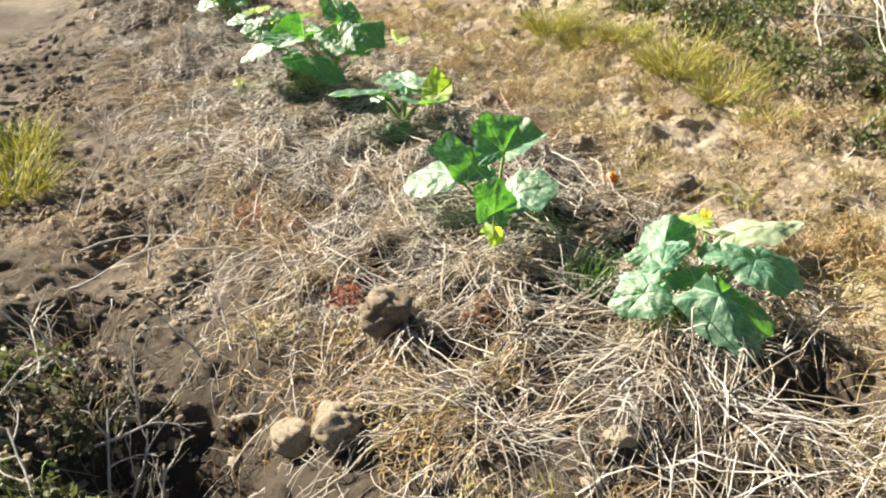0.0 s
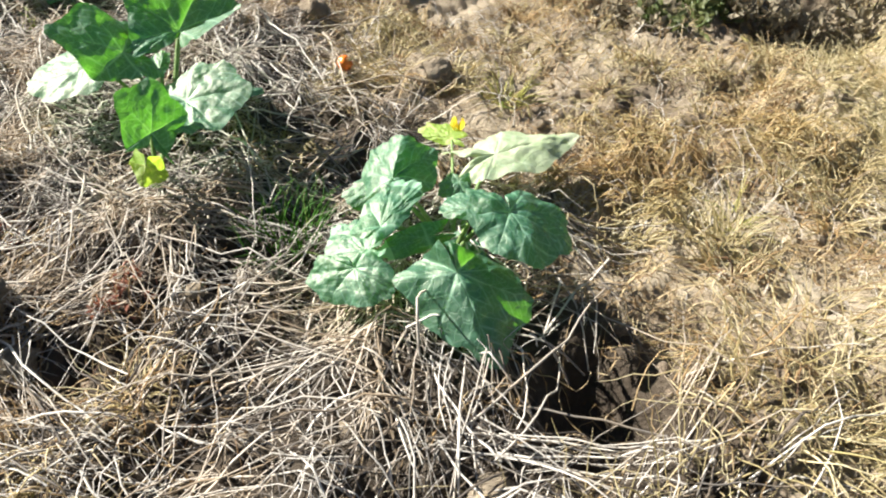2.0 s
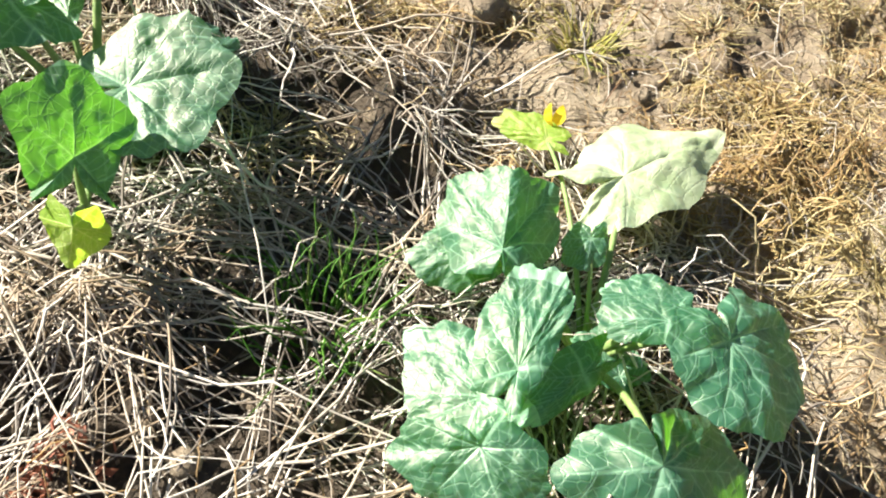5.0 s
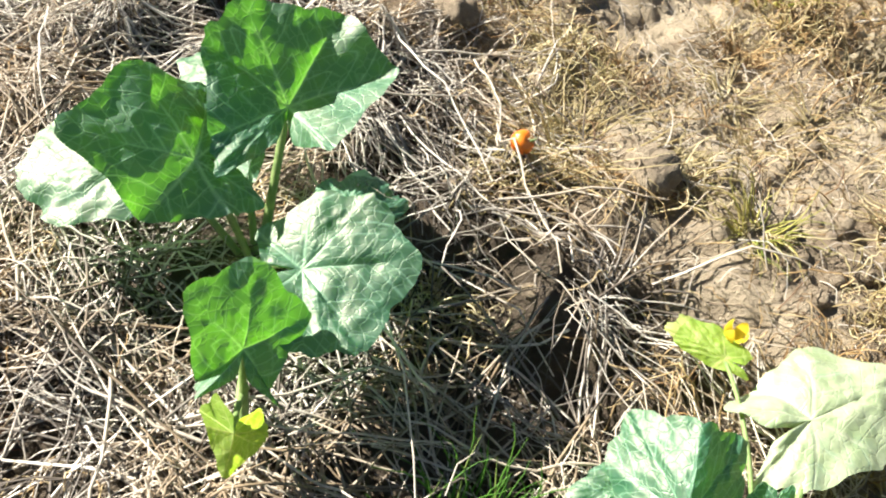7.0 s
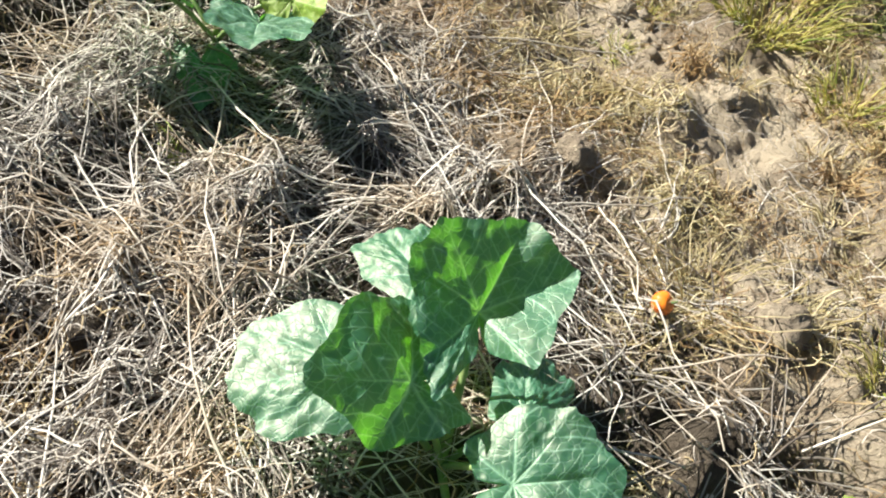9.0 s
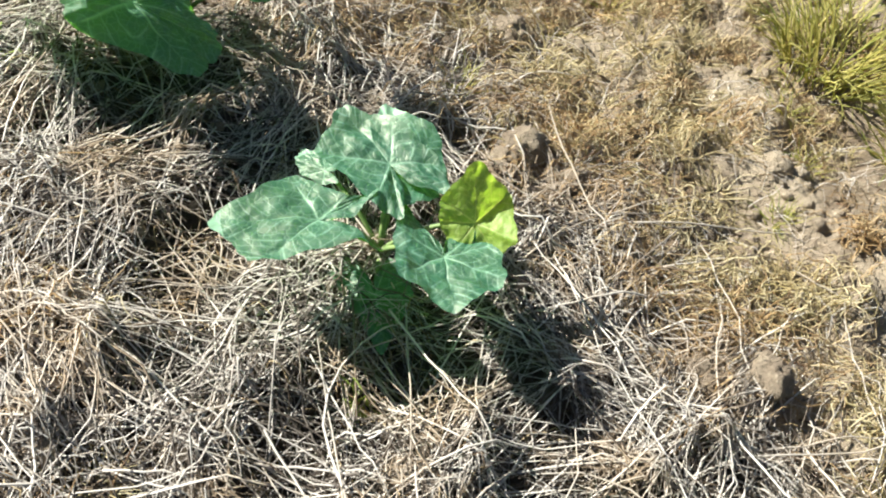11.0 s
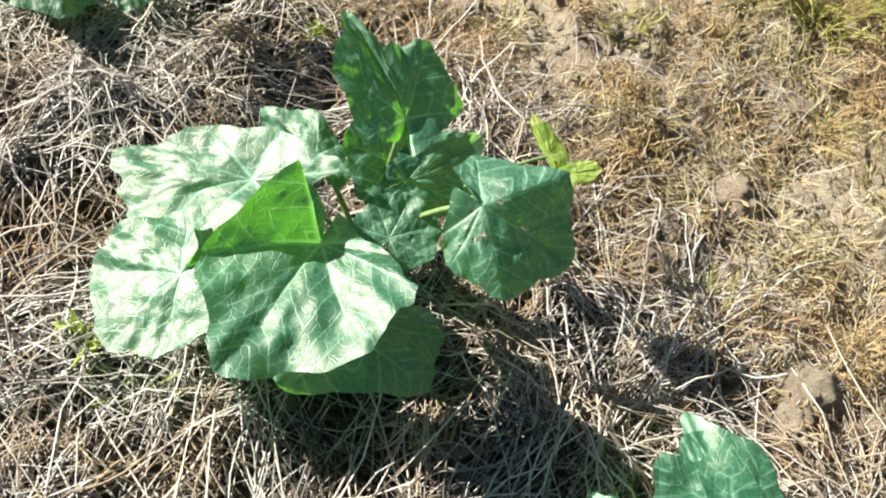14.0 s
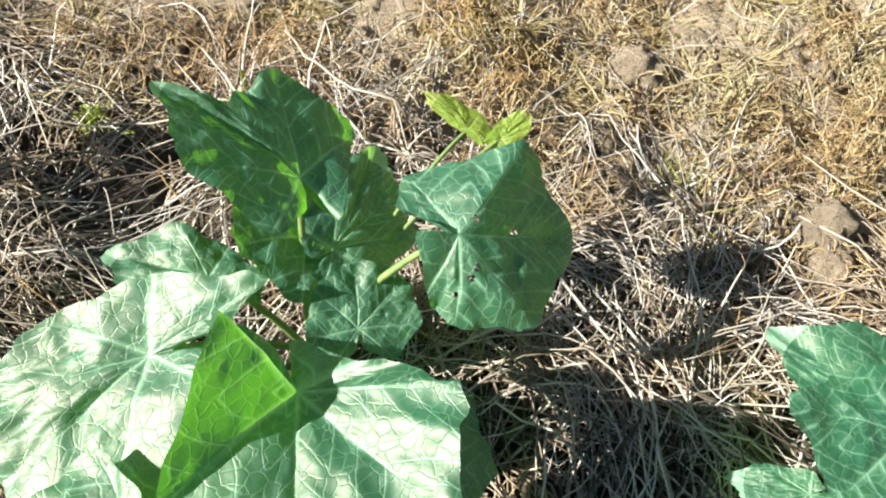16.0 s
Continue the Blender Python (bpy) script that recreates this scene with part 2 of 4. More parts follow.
def ground_z(x, y):
    x, y = np.asarray(x, float), np.asarray(y, float)
    s, l = row_coords(x, y)
    m = mulch_amount(x, y)
    lump = fbm(x, y, 9.0, 4, 1)
    fine = fbm(x, y, 32.0, 3, 5)
    clod = np.maximum(0, fbm(x, y, 15.0, 3, 6) - 0.12)
    near = step(x, -2.9, -2.3) * (1 - step(x, 2.6, 3.2)) * step(y, 0.3, 0.9) * (1 - step(y, 7.0, 7.8))
    bite = np.maximum(0, fbm(x, y, 21.0, 3, 8) - 0.08)
    z = -0.03 - 0.012 * m + 0.02 * fbm(x, y, 1.6, 3, 0) + near * (0.040 * lump + 0.016 * fine * (1 - 0.5 * m) - 0.028 * bite * (1 - 0.6 * m) - 0.016 * np.abs(fbm(x, y, 5.0, 3, 3)) * (1 - m) + 0.006 * np.abs(fbm(x, y, 60.0, 2, 2)) * (1 - m) + (0.03 + 0.06 * m) * clod)
    z = z + near * m * 0.16 * np.clip(fbm(x, y, 6.0, 3, 3), -0.20, 0.02) * step(l, -0.1, 0.2)
    z = z + 0.05 * bank_amount(x, y) + 0.10 * step(s, 1.1, 1.9) - near * 0.03 * np.maximum(0, fbm(x, y, 3.2, 3, 7)) * (1 - m) + 0.02 * np.exp(-((s + 0.1) / 0.4) ** 2)
    # The hollow at (-0.30, 1.64) is added so its wall shades the furrow.
    z = z - 0.04 * np.exp(-((s + 1.05) / 0.28) ** 2) + pit(x, y, -0.30, 1.64, 0.21, 0.17) + 0.06 * step(-s, 1.35, 1.9)
    z = z + pit(x, y, 1.10, 1.79, 0.08, 0.07) + pit(x, y, 1.02, 1.72, 0.10, 0.075) + pit(x, y, 1.23, 2.06, 0.06, 0.03) + pit(x, y, -0.73, 2.11, 0.13, 0.07)
    z = z + pit(x, y, 2.13, 2.86, 0.20, 0.14) + pit(x, y, 1.74, 2.56, 0.10, 0.06)
    return z


def gz(x, y):
    return float(ground_z(x, y))


# ---- mesh helpers ----
def mesh_object(name, verts, faces, material, parent=None, smooth=True, label=""):
    me = bpy.data.meshes.new(name)
    me.from_pydata(verts, [], faces)
    me.materials.append(material)
    if smooth:
        me.polygons.foreach_set("use_smooth", [True] * len(me.polygons))
    me.update()
    ob = new(name, me)
    if parent is not None:
        ob.parent = parent
    if label:
        tagged(ob, label)
    return ob


def array_mesh(name, verts, quads, material, parent=None):
    """A mesh from an array of points and an array of four-cornered faces."""
    me = bpy.data.meshes.new(name)
    n = len(quads)
    me.vertices.add(len(verts))
    me.vertices.foreach_set("co", np.ascontiguousarray(verts, dtype=np.float32).ravel())
    me.loops.add(n * 4)
    me.loops.foreach_set("vertex_index", np.ascontiguousarray(quads, dtype=np.int32).ravel())
    me.polygons.add(n)
    me.polygons.foreach_set("loop_start", np.arange(n, dtype=np.int32) * 4)
    me.polygons.foreach_set("use_smooth", np.ones(n, dtype=bool))
    me.materials.append(material)
    me.update(calc_edges=True)
    me.validate()
    ob = new(name, me)
    if parent is not None:
        ob.parent = parent
    return ob


def strand_arrays(pts, rad, sides=3):
    """Tubes along many lines at once: pts (n, k, 3), rad (n, k)."""
    n, k, _ = pts.shape
    tan = np.gradient(pts, axis=1)
    tan /= np.linalg.norm(tan, axis=2, keepdims=True) + 1e-9
    side = np.cross(tan, np.array([0.05, 0.08, 1.0]))
    side /= np.linalg.norm(side, axis=2, keepdims=True) + 1e-9
    top = np.cross(side, tan)
    ang = np.arange(sides) * 2 * math.pi / sides + 0.5
    ring = side[:, :, None, :] * np.cos(ang)[None, None, :, None] + top[:, :, None, :] * np.sin(ang)[None, None, :, None]
    verts = pts[:, :, None, :] + ring * rad[:, :, None, None]
    idx = np.arange(n * k * sides).reshape(n, k, sides)
    a, b = idx[:, :-1, :], idx[:, 1:, :]
    quads = np.stack([a, np.roll(a, -1, 2), np.roll(b, -1, 2), b], -1).reshape(-1, 4)
    return verts.reshape(-1, 3), quads


def lying_strands(x, y, heading, length, k, curl, lift, arch, r, thin=0.5):
    """Lines of straw that lie on the ground from x, y, bent and arched at random."""
    n = len(x)
    t = np.linspace(0, 1, k)
    bend = np.cumsum(rng.normal(0, 1, (n, k)) * curl[:, None] / math.sqrt(k), axis=1)
    sweep = rng.normal(0, 1, n)[:, None] * curl[:, None] * (t[None, :] - 0.5)
    h = heading[:, None] + bend + sweep
    ds = (length / (k - 1))[:, None]
    px = x[:, None] + np.cumsum(np.cos(h) * ds, axis=1)
    py = y[:, None] + np.cumsum(np.sin(h) * ds, axis=1)
    z0 = ground_z(px, py)
    flat = np.linspace(0, 1, k)[None, :]
    line = z0[:, :1] * (1 - flat) + z0[:, -1:] * flat
    z = np.maximum(z0, 0.6 * line + 0.4 * z0) + lift[:, None] + arch[:, None] * np.sin(math.pi * t)[None, :] + rng.normal(0, 0.003, (n, k))
    rad = r[:, None] * (1 - thin * t[None, :])
    return np.stack([px, py, z], -1), rad


def standing_blades(x, y, lean_dir, length, k, lean, droop, r, base=0.0):
    """Blades of grass that rise from the ground and bow over."""
    t = np.linspace(0, 1, k)[None, :]
    tilt = lean[:, None] + droop[:, None] * t
    ds = (length / (k - 1))[:, None]
    wob = lean_dir[:, None] + np.cumsum(rng.normal(0, 0.30, (len(x), k)), axis=1)
    out_x = np.cumsum(np.sin(tilt) * np.cos(wob) * ds, axis=1)
    out_y = np.cumsum(np.sin(tilt) * np.sin(wob) * ds, axis=1)
    up = np.cumsum(np.cos(tilt) * ds, axis=1)
    px, py = x[:, None] + out_x, y[:, None] + out_y
    floor_z = ground_z(px, py)
    z = np.maximum(ground_z(x, y)[:, None] + base + up - ds, floor_z + 0.004)
    rad = r[:, None] * (1 - 0.85 * t)
    return np.stack([px, py, z], -1), rad


def scatter(weight, box, n, tries=12):
    """n places in box (x0, y0, x1, y1), thick where weight(x, y) is near 1."""
    x0, y0, x1, y1 = box
    m = n * tries
    x, y = rng.uniform(x0, x1, m), rng.uniform(y0, y1, m)
    keep = rng.random(m) < weight(x, y)
    return x[keep][:n], y[keep][:n]


def tube(name, pts, radii, material, parent, sides=7):
    v, q = strand_arrays(np.array([pts], float), np.array([radii], float), sides)
    return array_mesh(name, v, q, material, parent)


def bezier(p0, p1, p2, k=10):
    t = np.linspace(0, 1, k)[:, None]
    return (1 - t) ** 2 * np.array(p0) + 2 * t * (1 - t) * np.array(p1) + t ** 2 * np.array(p2)


# ---- ground ----
def axis(lo, hi, fine, far):
    inner = np.arange(lo, hi, fine)
    grow = [fine]
    while sum(grow) < far:
        grow.append(grow[-1] * 1.35)
    out = np.cumsum(grow)
    return np.concatenate([lo - out[::-1], inner, inner[-1] + out])


gx, gy = axis(-2.6, 2.9, 0.0115, 70), axis(0.5, 7.4, 0.0125, 70)
GX, GY = np.meshgrid(gx, gy, indexing="ij")
ids = np.arange(GX.size).reshape(GX.shape)
gq = np.stack([ids[:-1, :-1], ids[1:, :-1], ids[1:, 1:], ids[:-1, 1:]], -1).reshape(-1, 4)
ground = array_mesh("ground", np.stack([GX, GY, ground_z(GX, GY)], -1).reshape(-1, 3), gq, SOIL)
# Darkens mulch and furrow soil: humus, plus straw and furrow shade painted in.
bed_shade = ground.data.attributes.new("bed", "FLOAT", "POINT")
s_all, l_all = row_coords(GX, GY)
humus_shade = np.maximum(0.9 * mulch_amount(GX, GY), 1.0 * step(-s_all, 0.55, 0.8) * (1 - step(-s_all, 2.6, 5.5)) * (0.75 + 0.25 * step(1.2 - l_all + fbm(GX, GY, 2.0, 3, 1), 0.0, 0.8)) * (0.95 + 0.3 * fbm(GX, GY, 3.0, 3, 4)))
bed_shade.data.foreach_set("value", np.clip(humus_shade, 0, 1).astype(np.float32).ravel())
tagged(ground, "dry tan clay soil of a garden bed with crumbs and hollows", "ground", kind="structure")


# ---- pumpkin leaves ----
LOBE_A = np.array([-180, -171, -140, -97, -50, 0, 50, 97, 140, 171, 180], float)
LOBE_R = np.array([0.07, 0.34, 0.78, 0.86, 0.93, 1.0, 0.93, 0.86, 0.78, 0.34, 0.07])
VEIN_A = np.radians([0, 50, -50, 97, -97, 140, -140])
leaf_count = 0


def leaf(plant, J, T, S1, S2, droop=0.10, ripple=0.035, material=None, stem_from=None, stem_r=0.0042, bow=0.25, name="leaf", label="", curl=(0.0, 0.0), holes=(), veins=None):
    """A lobed pumpkin leaf: J where the stalk joins it, T its tip, S1 and S2 the widest points of its halves; veins: ends of single main veins by their angle."""
    global leaf_count
    leaf_count += 1
    lr = np.random.default_rng(100 + leaf_count)
    J, T, S1, S2 = (np.array(p, float) for p in (J, T, S1, S2))
    a = T - J
    e1, e2 = (S1 - J - 0.28 * a) / 0.77, (S2 - J - 0.28 * a) / 0.77
    lobe = LOBE_R * (0.92 if veins is None else 1.0) * (1 + np.where(np.abs(LOBE_A) < 150, lr.normal(0, 0.035, 11), 0))
    la = np.radians(LOBE_A)
    ends = (lobe * np.cos(la))[:, None] * a + (lobe * np.maximum(np.sin(la), 0))[:, None] * e1 + (lobe * np.maximum(-np.sin(la), 0))[:, None] * e2
    for ang, end in (veins or {}).items():
        ends[list(LOBE_A).index(ang)] = np.array(end, float) - J
    n = sum(np.cross(ends[i], ends[i + 1]) for i in range(1, 9))
    n /= np.linalg.norm(n)
    if n[2] < 0:
        n = -n
    size = (np.linalg.norm(ends[5]) + np.linalg.norm(ends[3]) + np.linalg.norm(ends[7])) / 3
    R, A = 30, 144
    th = np.linspace(-math.pi, math.pi, A, endpoint=False)
    rim = np.stack([np.interp(th, la, ends[:, k]) for k in range(3)], -1)
    part_way = np.interp(np.degrees(th), LOBE_A, np.arange(11.0)) % 1.0
    inner = np.abs(th) < 2.6
    swell = np.where(inner, (0.10 * np.sin(math.pi * part_way) ** 0.7 - 0.095 * np.sin(math.pi * part_way) ** 4) * lr.uniform(0.75, 1.15), 0.0)
    teeth = np.where(inner, 0.030 * np.abs(np.sin(th * 11 + lr.uniform(0, 6) + 0.8 * np.sin(3 * th + lr.uniform(0, 6)))) - 0.012 + 0.008 * np.sin(th * 39 + lr.uniform(0, 6)) + lr.normal(0, 0.007, A), 0.0)
    rim = rim * (1 + swell + teeth)[:, None]
    rim = 0.6 * rim + 0.2 * (np.roll(rim, 1, 0) + np.roll(rim, -1, 0))
    out = np.linalg.norm(rim, axis=1) / size
    rho = (np.arange(1, R + 1) / R)[:, None]
    rr = rho * out[None, :]
    u, v = rr * np.cos(th)[None, :], rr * np.sin(th)[None, :]
    vein_at = VEIN_A + lr.normal(0, 0.015, len(VEIN_A))
    dmin = np.min([np.abs((th[None, :] + 0.05 * np.sin(rr * 5 + k) * rr - va + math.pi) % (2 * math.pi) - math.pi) for k, va in enumerate(vein_at)], axis=0)
    p, q = rr * np.cos(dmin), rr * np.sin(dmin)
    pos = J + rho[..., None] * rim[None, :, :]
    run = p - 0.85 * q
    quilt = 0.009 * np.abs(np.sin(math.pi * (5.2 * run + 0.5 * fbm(u + 9 + leaf_count, v + 9, 5.0, 2, 1)))) ** 0.7 * np.minimum(q * 9, 1) * (1 - rho ** 5)
    puff = 0.028 * np.minimum(q * 5, 1) * np.sin(np.minimum(rr * 3, math.pi / 2)) * (1 - rho ** 3)
    ph = lr.uniform(0, 6, 3)
    wave = ripple * rho ** 3 * (np.sin(5 * th + ph[0]) + 0.6 * np.sin(9 * th + ph[1]) + 0.35 * np.sin(17 * th + ph[2]))[None, :]
    funnel = 0.20 * np.minimum(rr, 0.30) * (1 - 0.8 * rho) + droop * rho * (1 - rho)
    fold_up = 3 * (curl[0] * np.maximum(v - 0.3, 0) ** 2 + curl[1] * np.maximum(-v - 0.3, 0) ** 2) * np.clip(0.6 - u, 0, 0.6)
    disp = size * (quilt + puff + wave + funnel + fold_up + 0.075 * fbm(u + 40 + leaf_count, v + 40, 3.4, 3, 2) * np.minimum(rr * 2.5, 1))
    pos = pos + disp[..., None] * n
    flat = np.concatenate([J[None, :], pos.reshape(-1, 3)])
    flat[:, 2] = np.maximum(flat[:, 2], ground_z(flat[:, 0], flat[:, 1]) + 0.012)
    idx = 1 + np.arange(R * A).reshape(R, A)
    faces = [(0, int(idx[0, j]), int(idx[0, (j + 1) % A])) for j in range(A)]
    i0, i1 = idx[:-1], idx[1:]
    quads = np.stack([i0, i1, np.roll(i1, -1, 1), np.roll(i0, -1, 1)], -1).reshape(-1, 4)
    faces += quads.tolist()
    if holes:
        uu, vv = np.concatenate([[0], u.ravel()]), np.concatenate([[0], v.ravel()])
        keep = []
        for fc in faces:
            cu, cv = uu[list(fc)].mean(), vv[list(fc)].mean()
            if all((cu - hu) ** 2 + (cv - hv) ** 2 > hr * hr for hu, hv, hr in holes):
                keep.append(fc)
        faces = keep
    ob = mesh_object(name, flat.tolist(), faces, material or LEAF, plant, label=label)
    at = ob.data.attributes.new("vein", "FLOAT_VECTOR", "POINT")
    vals = np.concatenate([[[0, 0, 0]], np.stack([p, q, rr], -1).reshape(-1, 3)])
    at.data.foreach_set("vector", vals.astype(np.float32).ravel())
    if stem_from is not None:
        b = np.array(stem_from, float)
        low = J - 0.004 * n
        mid = (b + low) / 2 + np.array([0, 0, bow * np.linalg.norm(low - b)])
        pts = bezier(b, mid, low, 12)
        pts[:, 2] = np.maximum(pts[:, 2], ground_z(pts[:, 0], pts[:, 1]) + 0.006)
        tube("leaf_stalk", pts, np.linspace(stem_r * 1.2, stem_r * 0.8, 12), STEM, ob)
    return ob


def plant_root(x, y, label):
    ob = new("pumpkin_plant", None)
    ob.location = (0, 0, 0)
    return tagged(ob, label, "pumpkin plant", "pumpkin plants in the row")


def flower(plant, x, y, z, h):
    """A closed yellow bud with pointed petals."""
    for k in range(4):
        an = k * 1.6 + 0.4
        base = np.array([x, y, z])
        tip = base + np.array([math.cos(an) * 0.012, math.sin(an) * 0.012, h])
        t = np.linspace(0, 1, 9)
        w = 0.008 * np.sin(math.pi * (0.12 + 0.86 * t)) ** 0.8
        sx, sy = -math.sin(an), math.cos(an)
        vs, fs = [], []
        for i, ti in enumerate(t):
            c = base + (tip - base) * ti + np.array([math.cos(an), math.sin(an), 0]) * 0.008 * math.sin(math.pi * ti)
            for sgn in (-1, 0, 1):
                vs.append((c[0] + sgn * sx * w[i] - 0.3 * abs(sgn) * w[i] * math.cos(an), c[1] + sgn * sy * w[i] - 0.3 * abs(sgn) * w[i] * math.sin(an), c[2]))
        for i in range(8):
            for j in range(2):
                fs.append((3 * i + j, 3 * i + j + 1, 3 * i + j + 4, 3 * i + j + 3))
        mesh_object("petal", vs, fs, PETAL, plant, label="yellow pointed petal of a bud")


# plant A, nearest the start of the row
A = plant_root(0.9, 2.08, "young green pumpkin plant with twelve mottled leaves on straw mulch")
AB = (0.90, 2.06, 0.0)
leaf(A, (0.866, 1.890, 0.130), (0.916, 1.794, 0.020), (0.992, 1.885, 0.040), (0.794, 1.911, 0.070), 0.06, stem_from=AB, veins={0: (0.910, 1.782, 0.034), 50: (0.986, 1.886, 0.052), -50: (0.828, 1.846, 0.060), -97: (0.776, 1.914, 0.105), 97: (0.962, 1.935, 0.085), 140: (0.905, 1.945, 0.112), -140: (0.825, 1.940, 0.115)})
leaf(A, (0.963, 1.975, 0.165), (0.992, 1.884, 0.125), (1.068, 1.971, 0.110), (0.905, 1.932, 0.150), 0.2, stem_from=AB)
leaf(A, (0.930, 2.016, 0.145), (0.859, 2.036, 0.130), (0.916, 2.086, 0.125), (0.894, 2.004, 0.135), 0.15, stem_from=AB)
leaf(A, (0.928, 2.164, 0.090), (0.910, 2.128, 0.075), (0.944, 2.148, 0.080), (0.891, 2.156, 0.080), 0.1, stem_r=0.003, stem_from=AB)
leaf(A, (0.771, 2.001, 0.135), (0.847, 2.084, 0.150), (0.786, 2.091, 0.140), (0.827, 2.028, 0.145), 0.1, stem_from=AB)
leaf(A, (0.749, 2.004, 0.085), (0.678, 2.040, 0.050), (0.724, 2.104, 0.065), (0.699, 1.986, 0.060), 0.1, stem_from=AB)
leaf(A, (0.726, 1.952, 0.100), (0.740, 1.893, 0.070), (0.781, 1.914, 0.095), (0.664, 1.955, 0.050), 0.2, stem_from=AB)
leaf(A, (0.842, 1.995, 0.110), (0.754, 1.956, 0.115), (0.802, 2.008, 0.120), (0.814, 1.968, 0.100), 0.1, stem_from=AB)
leaf(A, (0.809, 2.144, 0.120), (0.841, 2.227, 0.155), (0.780, 2.251, 0.090), (0.901, 2.197, 0.105), 0.2, stem_from=AB)
leaf(A, (0.803, 2.189, 0.070), (0.735, 2.164, 0.050), (0.742, 2.210, 0.060), (0.798, 2.149, 0.045), 0.1, stem_from=AB)
leaf(A, (1.019, 2.259, 0.076), (1.188, 2.313, 0.070), (1.068, 2.351, 0.065), (1.078, 2.218, 0.045), 0.05, material=PALE_SUNLIT, label="pale young leaf with sunlight put into its colour", stem_from=AB, veins={0: (1.204, 2.320, 0.060), 50: (1.063, 2.363, 0.060), 97: (0.984, 2.312, 0.050), -50: (1.097, 2.211, 0.064), -97: (0.985, 2.181, 0.080)})
leaf(A, (0.954, 2.347, 0.060), (0.898, 2.397, 0.050), (0.940, 2.404, 0.060), (0.922, 2.361, 0.045), 0.05, material=YOUNG_GLOW, label="small young leaf at the tip of the shoot", stem_r=0.003, stem_from=AB)
leaf(A, (0.916, 2.018, 0.040), (0.882, 2.068, 0.050), (0.874, 2.032, 0.050), (0.931, 2.061, 0.050), 0.05)
flower(A, 0.972, 2.375, 0.055, 0.031)

# plant B
B = plant_root(0.4, 2.54, "green pumpkin plant with tall broad leaves and a yellow shoot")
BB = (0.415, 2.50, 0.0)
leaf(B, (0.447, 2.614, 0.176), (0.459, 2.764, 0.205), (0.357, 2.604, 0.225), (0.577, 2.672, 0.180), -0.08, stem_r=0.0055, bow=0.05, stem_from=BB, veins={0: (0.396, 2.678, 0.268), -50: (0.509, 2.700, 0.243), -97: (0.571, 2.643, 0.212), -140: (0.489, 2.519, 0.200), 50: (0.357, 2.645, 0.245), 97: (0.370, 2.538, 0.191)})
leaf(B, (0.354, 2.516, 0.184), (0.235, 2.482, 0.235), (0.285, 2.582, 0.230), (0.319, 2.432, 0.185), -0.06, stem_from=BB, veins={0: (0.237, 2.487, 0.246), 50: (0.292, 2.584, 0.250), 97: (0.360, 2.624, 0.189), -50: (0.312, 2.447, 0.166), -97: (0.385, 2.469, 0.151)})
leaf(B, (0.282, 2.572, 0.135), (0.152, 2.560, 0.090), (0.205, 2.660, 0.115), (0.242, 2.490, 0.100), 0.05, 0.02, stem_from=BB)
leaf(B, (0.385, 2.690, 0.150), (0.350, 2.800, 0.115), (0.310, 2.740, 0.115), (0.430, 2.765, 0.140), 0.05, 0.025, stem_from=BB)
leaf(B, (0.464, 2.417, 0.130), (0.586, 2.409, 0.142), (0.508, 2.487, 0.165), (0.512, 2.313, 0.140), 0.02, stem_from=BB, veins={0: (0.584, 2.409, 0.150), 50: (0.539, 2.478, 0.175), 97: (0.478, 2.494, 0.161), 140: (0.417, 2.464, 0.125), -50: (0.521, 2.323, 0.123), -97: (0.467, 2.321, 0.124)})
leaf(B, (0.409, 2.326, 0.123), (0.412, 2.396, 0.172), (0.355, 2.337, 0.175), (0.470, 2.345, 0.115), 0.0, stem_from=(0.41, 2.29, 0.03), veins={0: (0.421, 2.374, 0.202), -50: (0.472, 2.351, 0.141), -97: (0.431, 2.298, 0.094), 50: (0.359, 2.344, 0.190), 97: (0.368, 2.299, 0.107)})
leaf(B, (0.508, 2.520, 0.090), (0.586, 2.616, 0.050), (0.521, 2.633, 0.050), (0.580, 2.549, 0.060), 0.05, stem_from=BB)
leaf(B, (0.404, 2.245, 0.110), (0.397, 2.221, 0.070), (0.372, 2.265, 0.080), (0.429, 2.255, 0.060), -0.14, material=YOUNG_GLOW, label="yellow-green young leaf at the tip of the shoot", stem_r=0.003, stem_from=(0.41, 2.33, 0.04), veins={0: (0.396, 2.211, 0.090), -50: (0.428, 2.248, 0.075), 50: (0.379, 2.251, 0.115)})
leaf(B, (0.404, 2.568, 0.120), (0.408, 2.628, 0.130), (0.383, 2.604, 0.120), (0.422, 2.616, 0.120), -0.14, stem_r=0.003, stem_from=BB)
tube("vine", bezier(BB, (0.41, 2.40, 0.05), (0.40, 2.29, 0.03)), np.linspace(0.006, 0.004, 10), STEM, B)

# plant C
C = plant_root(0.1, 3.38, "small pumpkin plant with pale leaves and one glowing upright leaf")
CB = (0.09, 3.36, 0.0)
leaf(C, (0.100, 3.440, 0.133), (0.027, 3.555, 0.149), (0.030, 3.400, 0.140), (0.150, 3.480, 0.150), -0.14, stem_from=CB, veins={0: (0.027, 3.555, 0.149), 50: (-0.021, 3.459, 0.140), 97: (0.067, 3.348, 0.142), -50: (0.111, 3.520, 0.160)})
leaf(C, (0.120, 3.437, 0.122), (0.200, 3.530, 0.115), (0.111, 3.570, 0.105), (0.199, 3.423, 0.110), -0.14, stem_from=CB, veins={0: (0.195, 3.530, 0.120), 50: (0.111, 3.614, 0.107), -50: (0.199, 3.423, 0.110)})
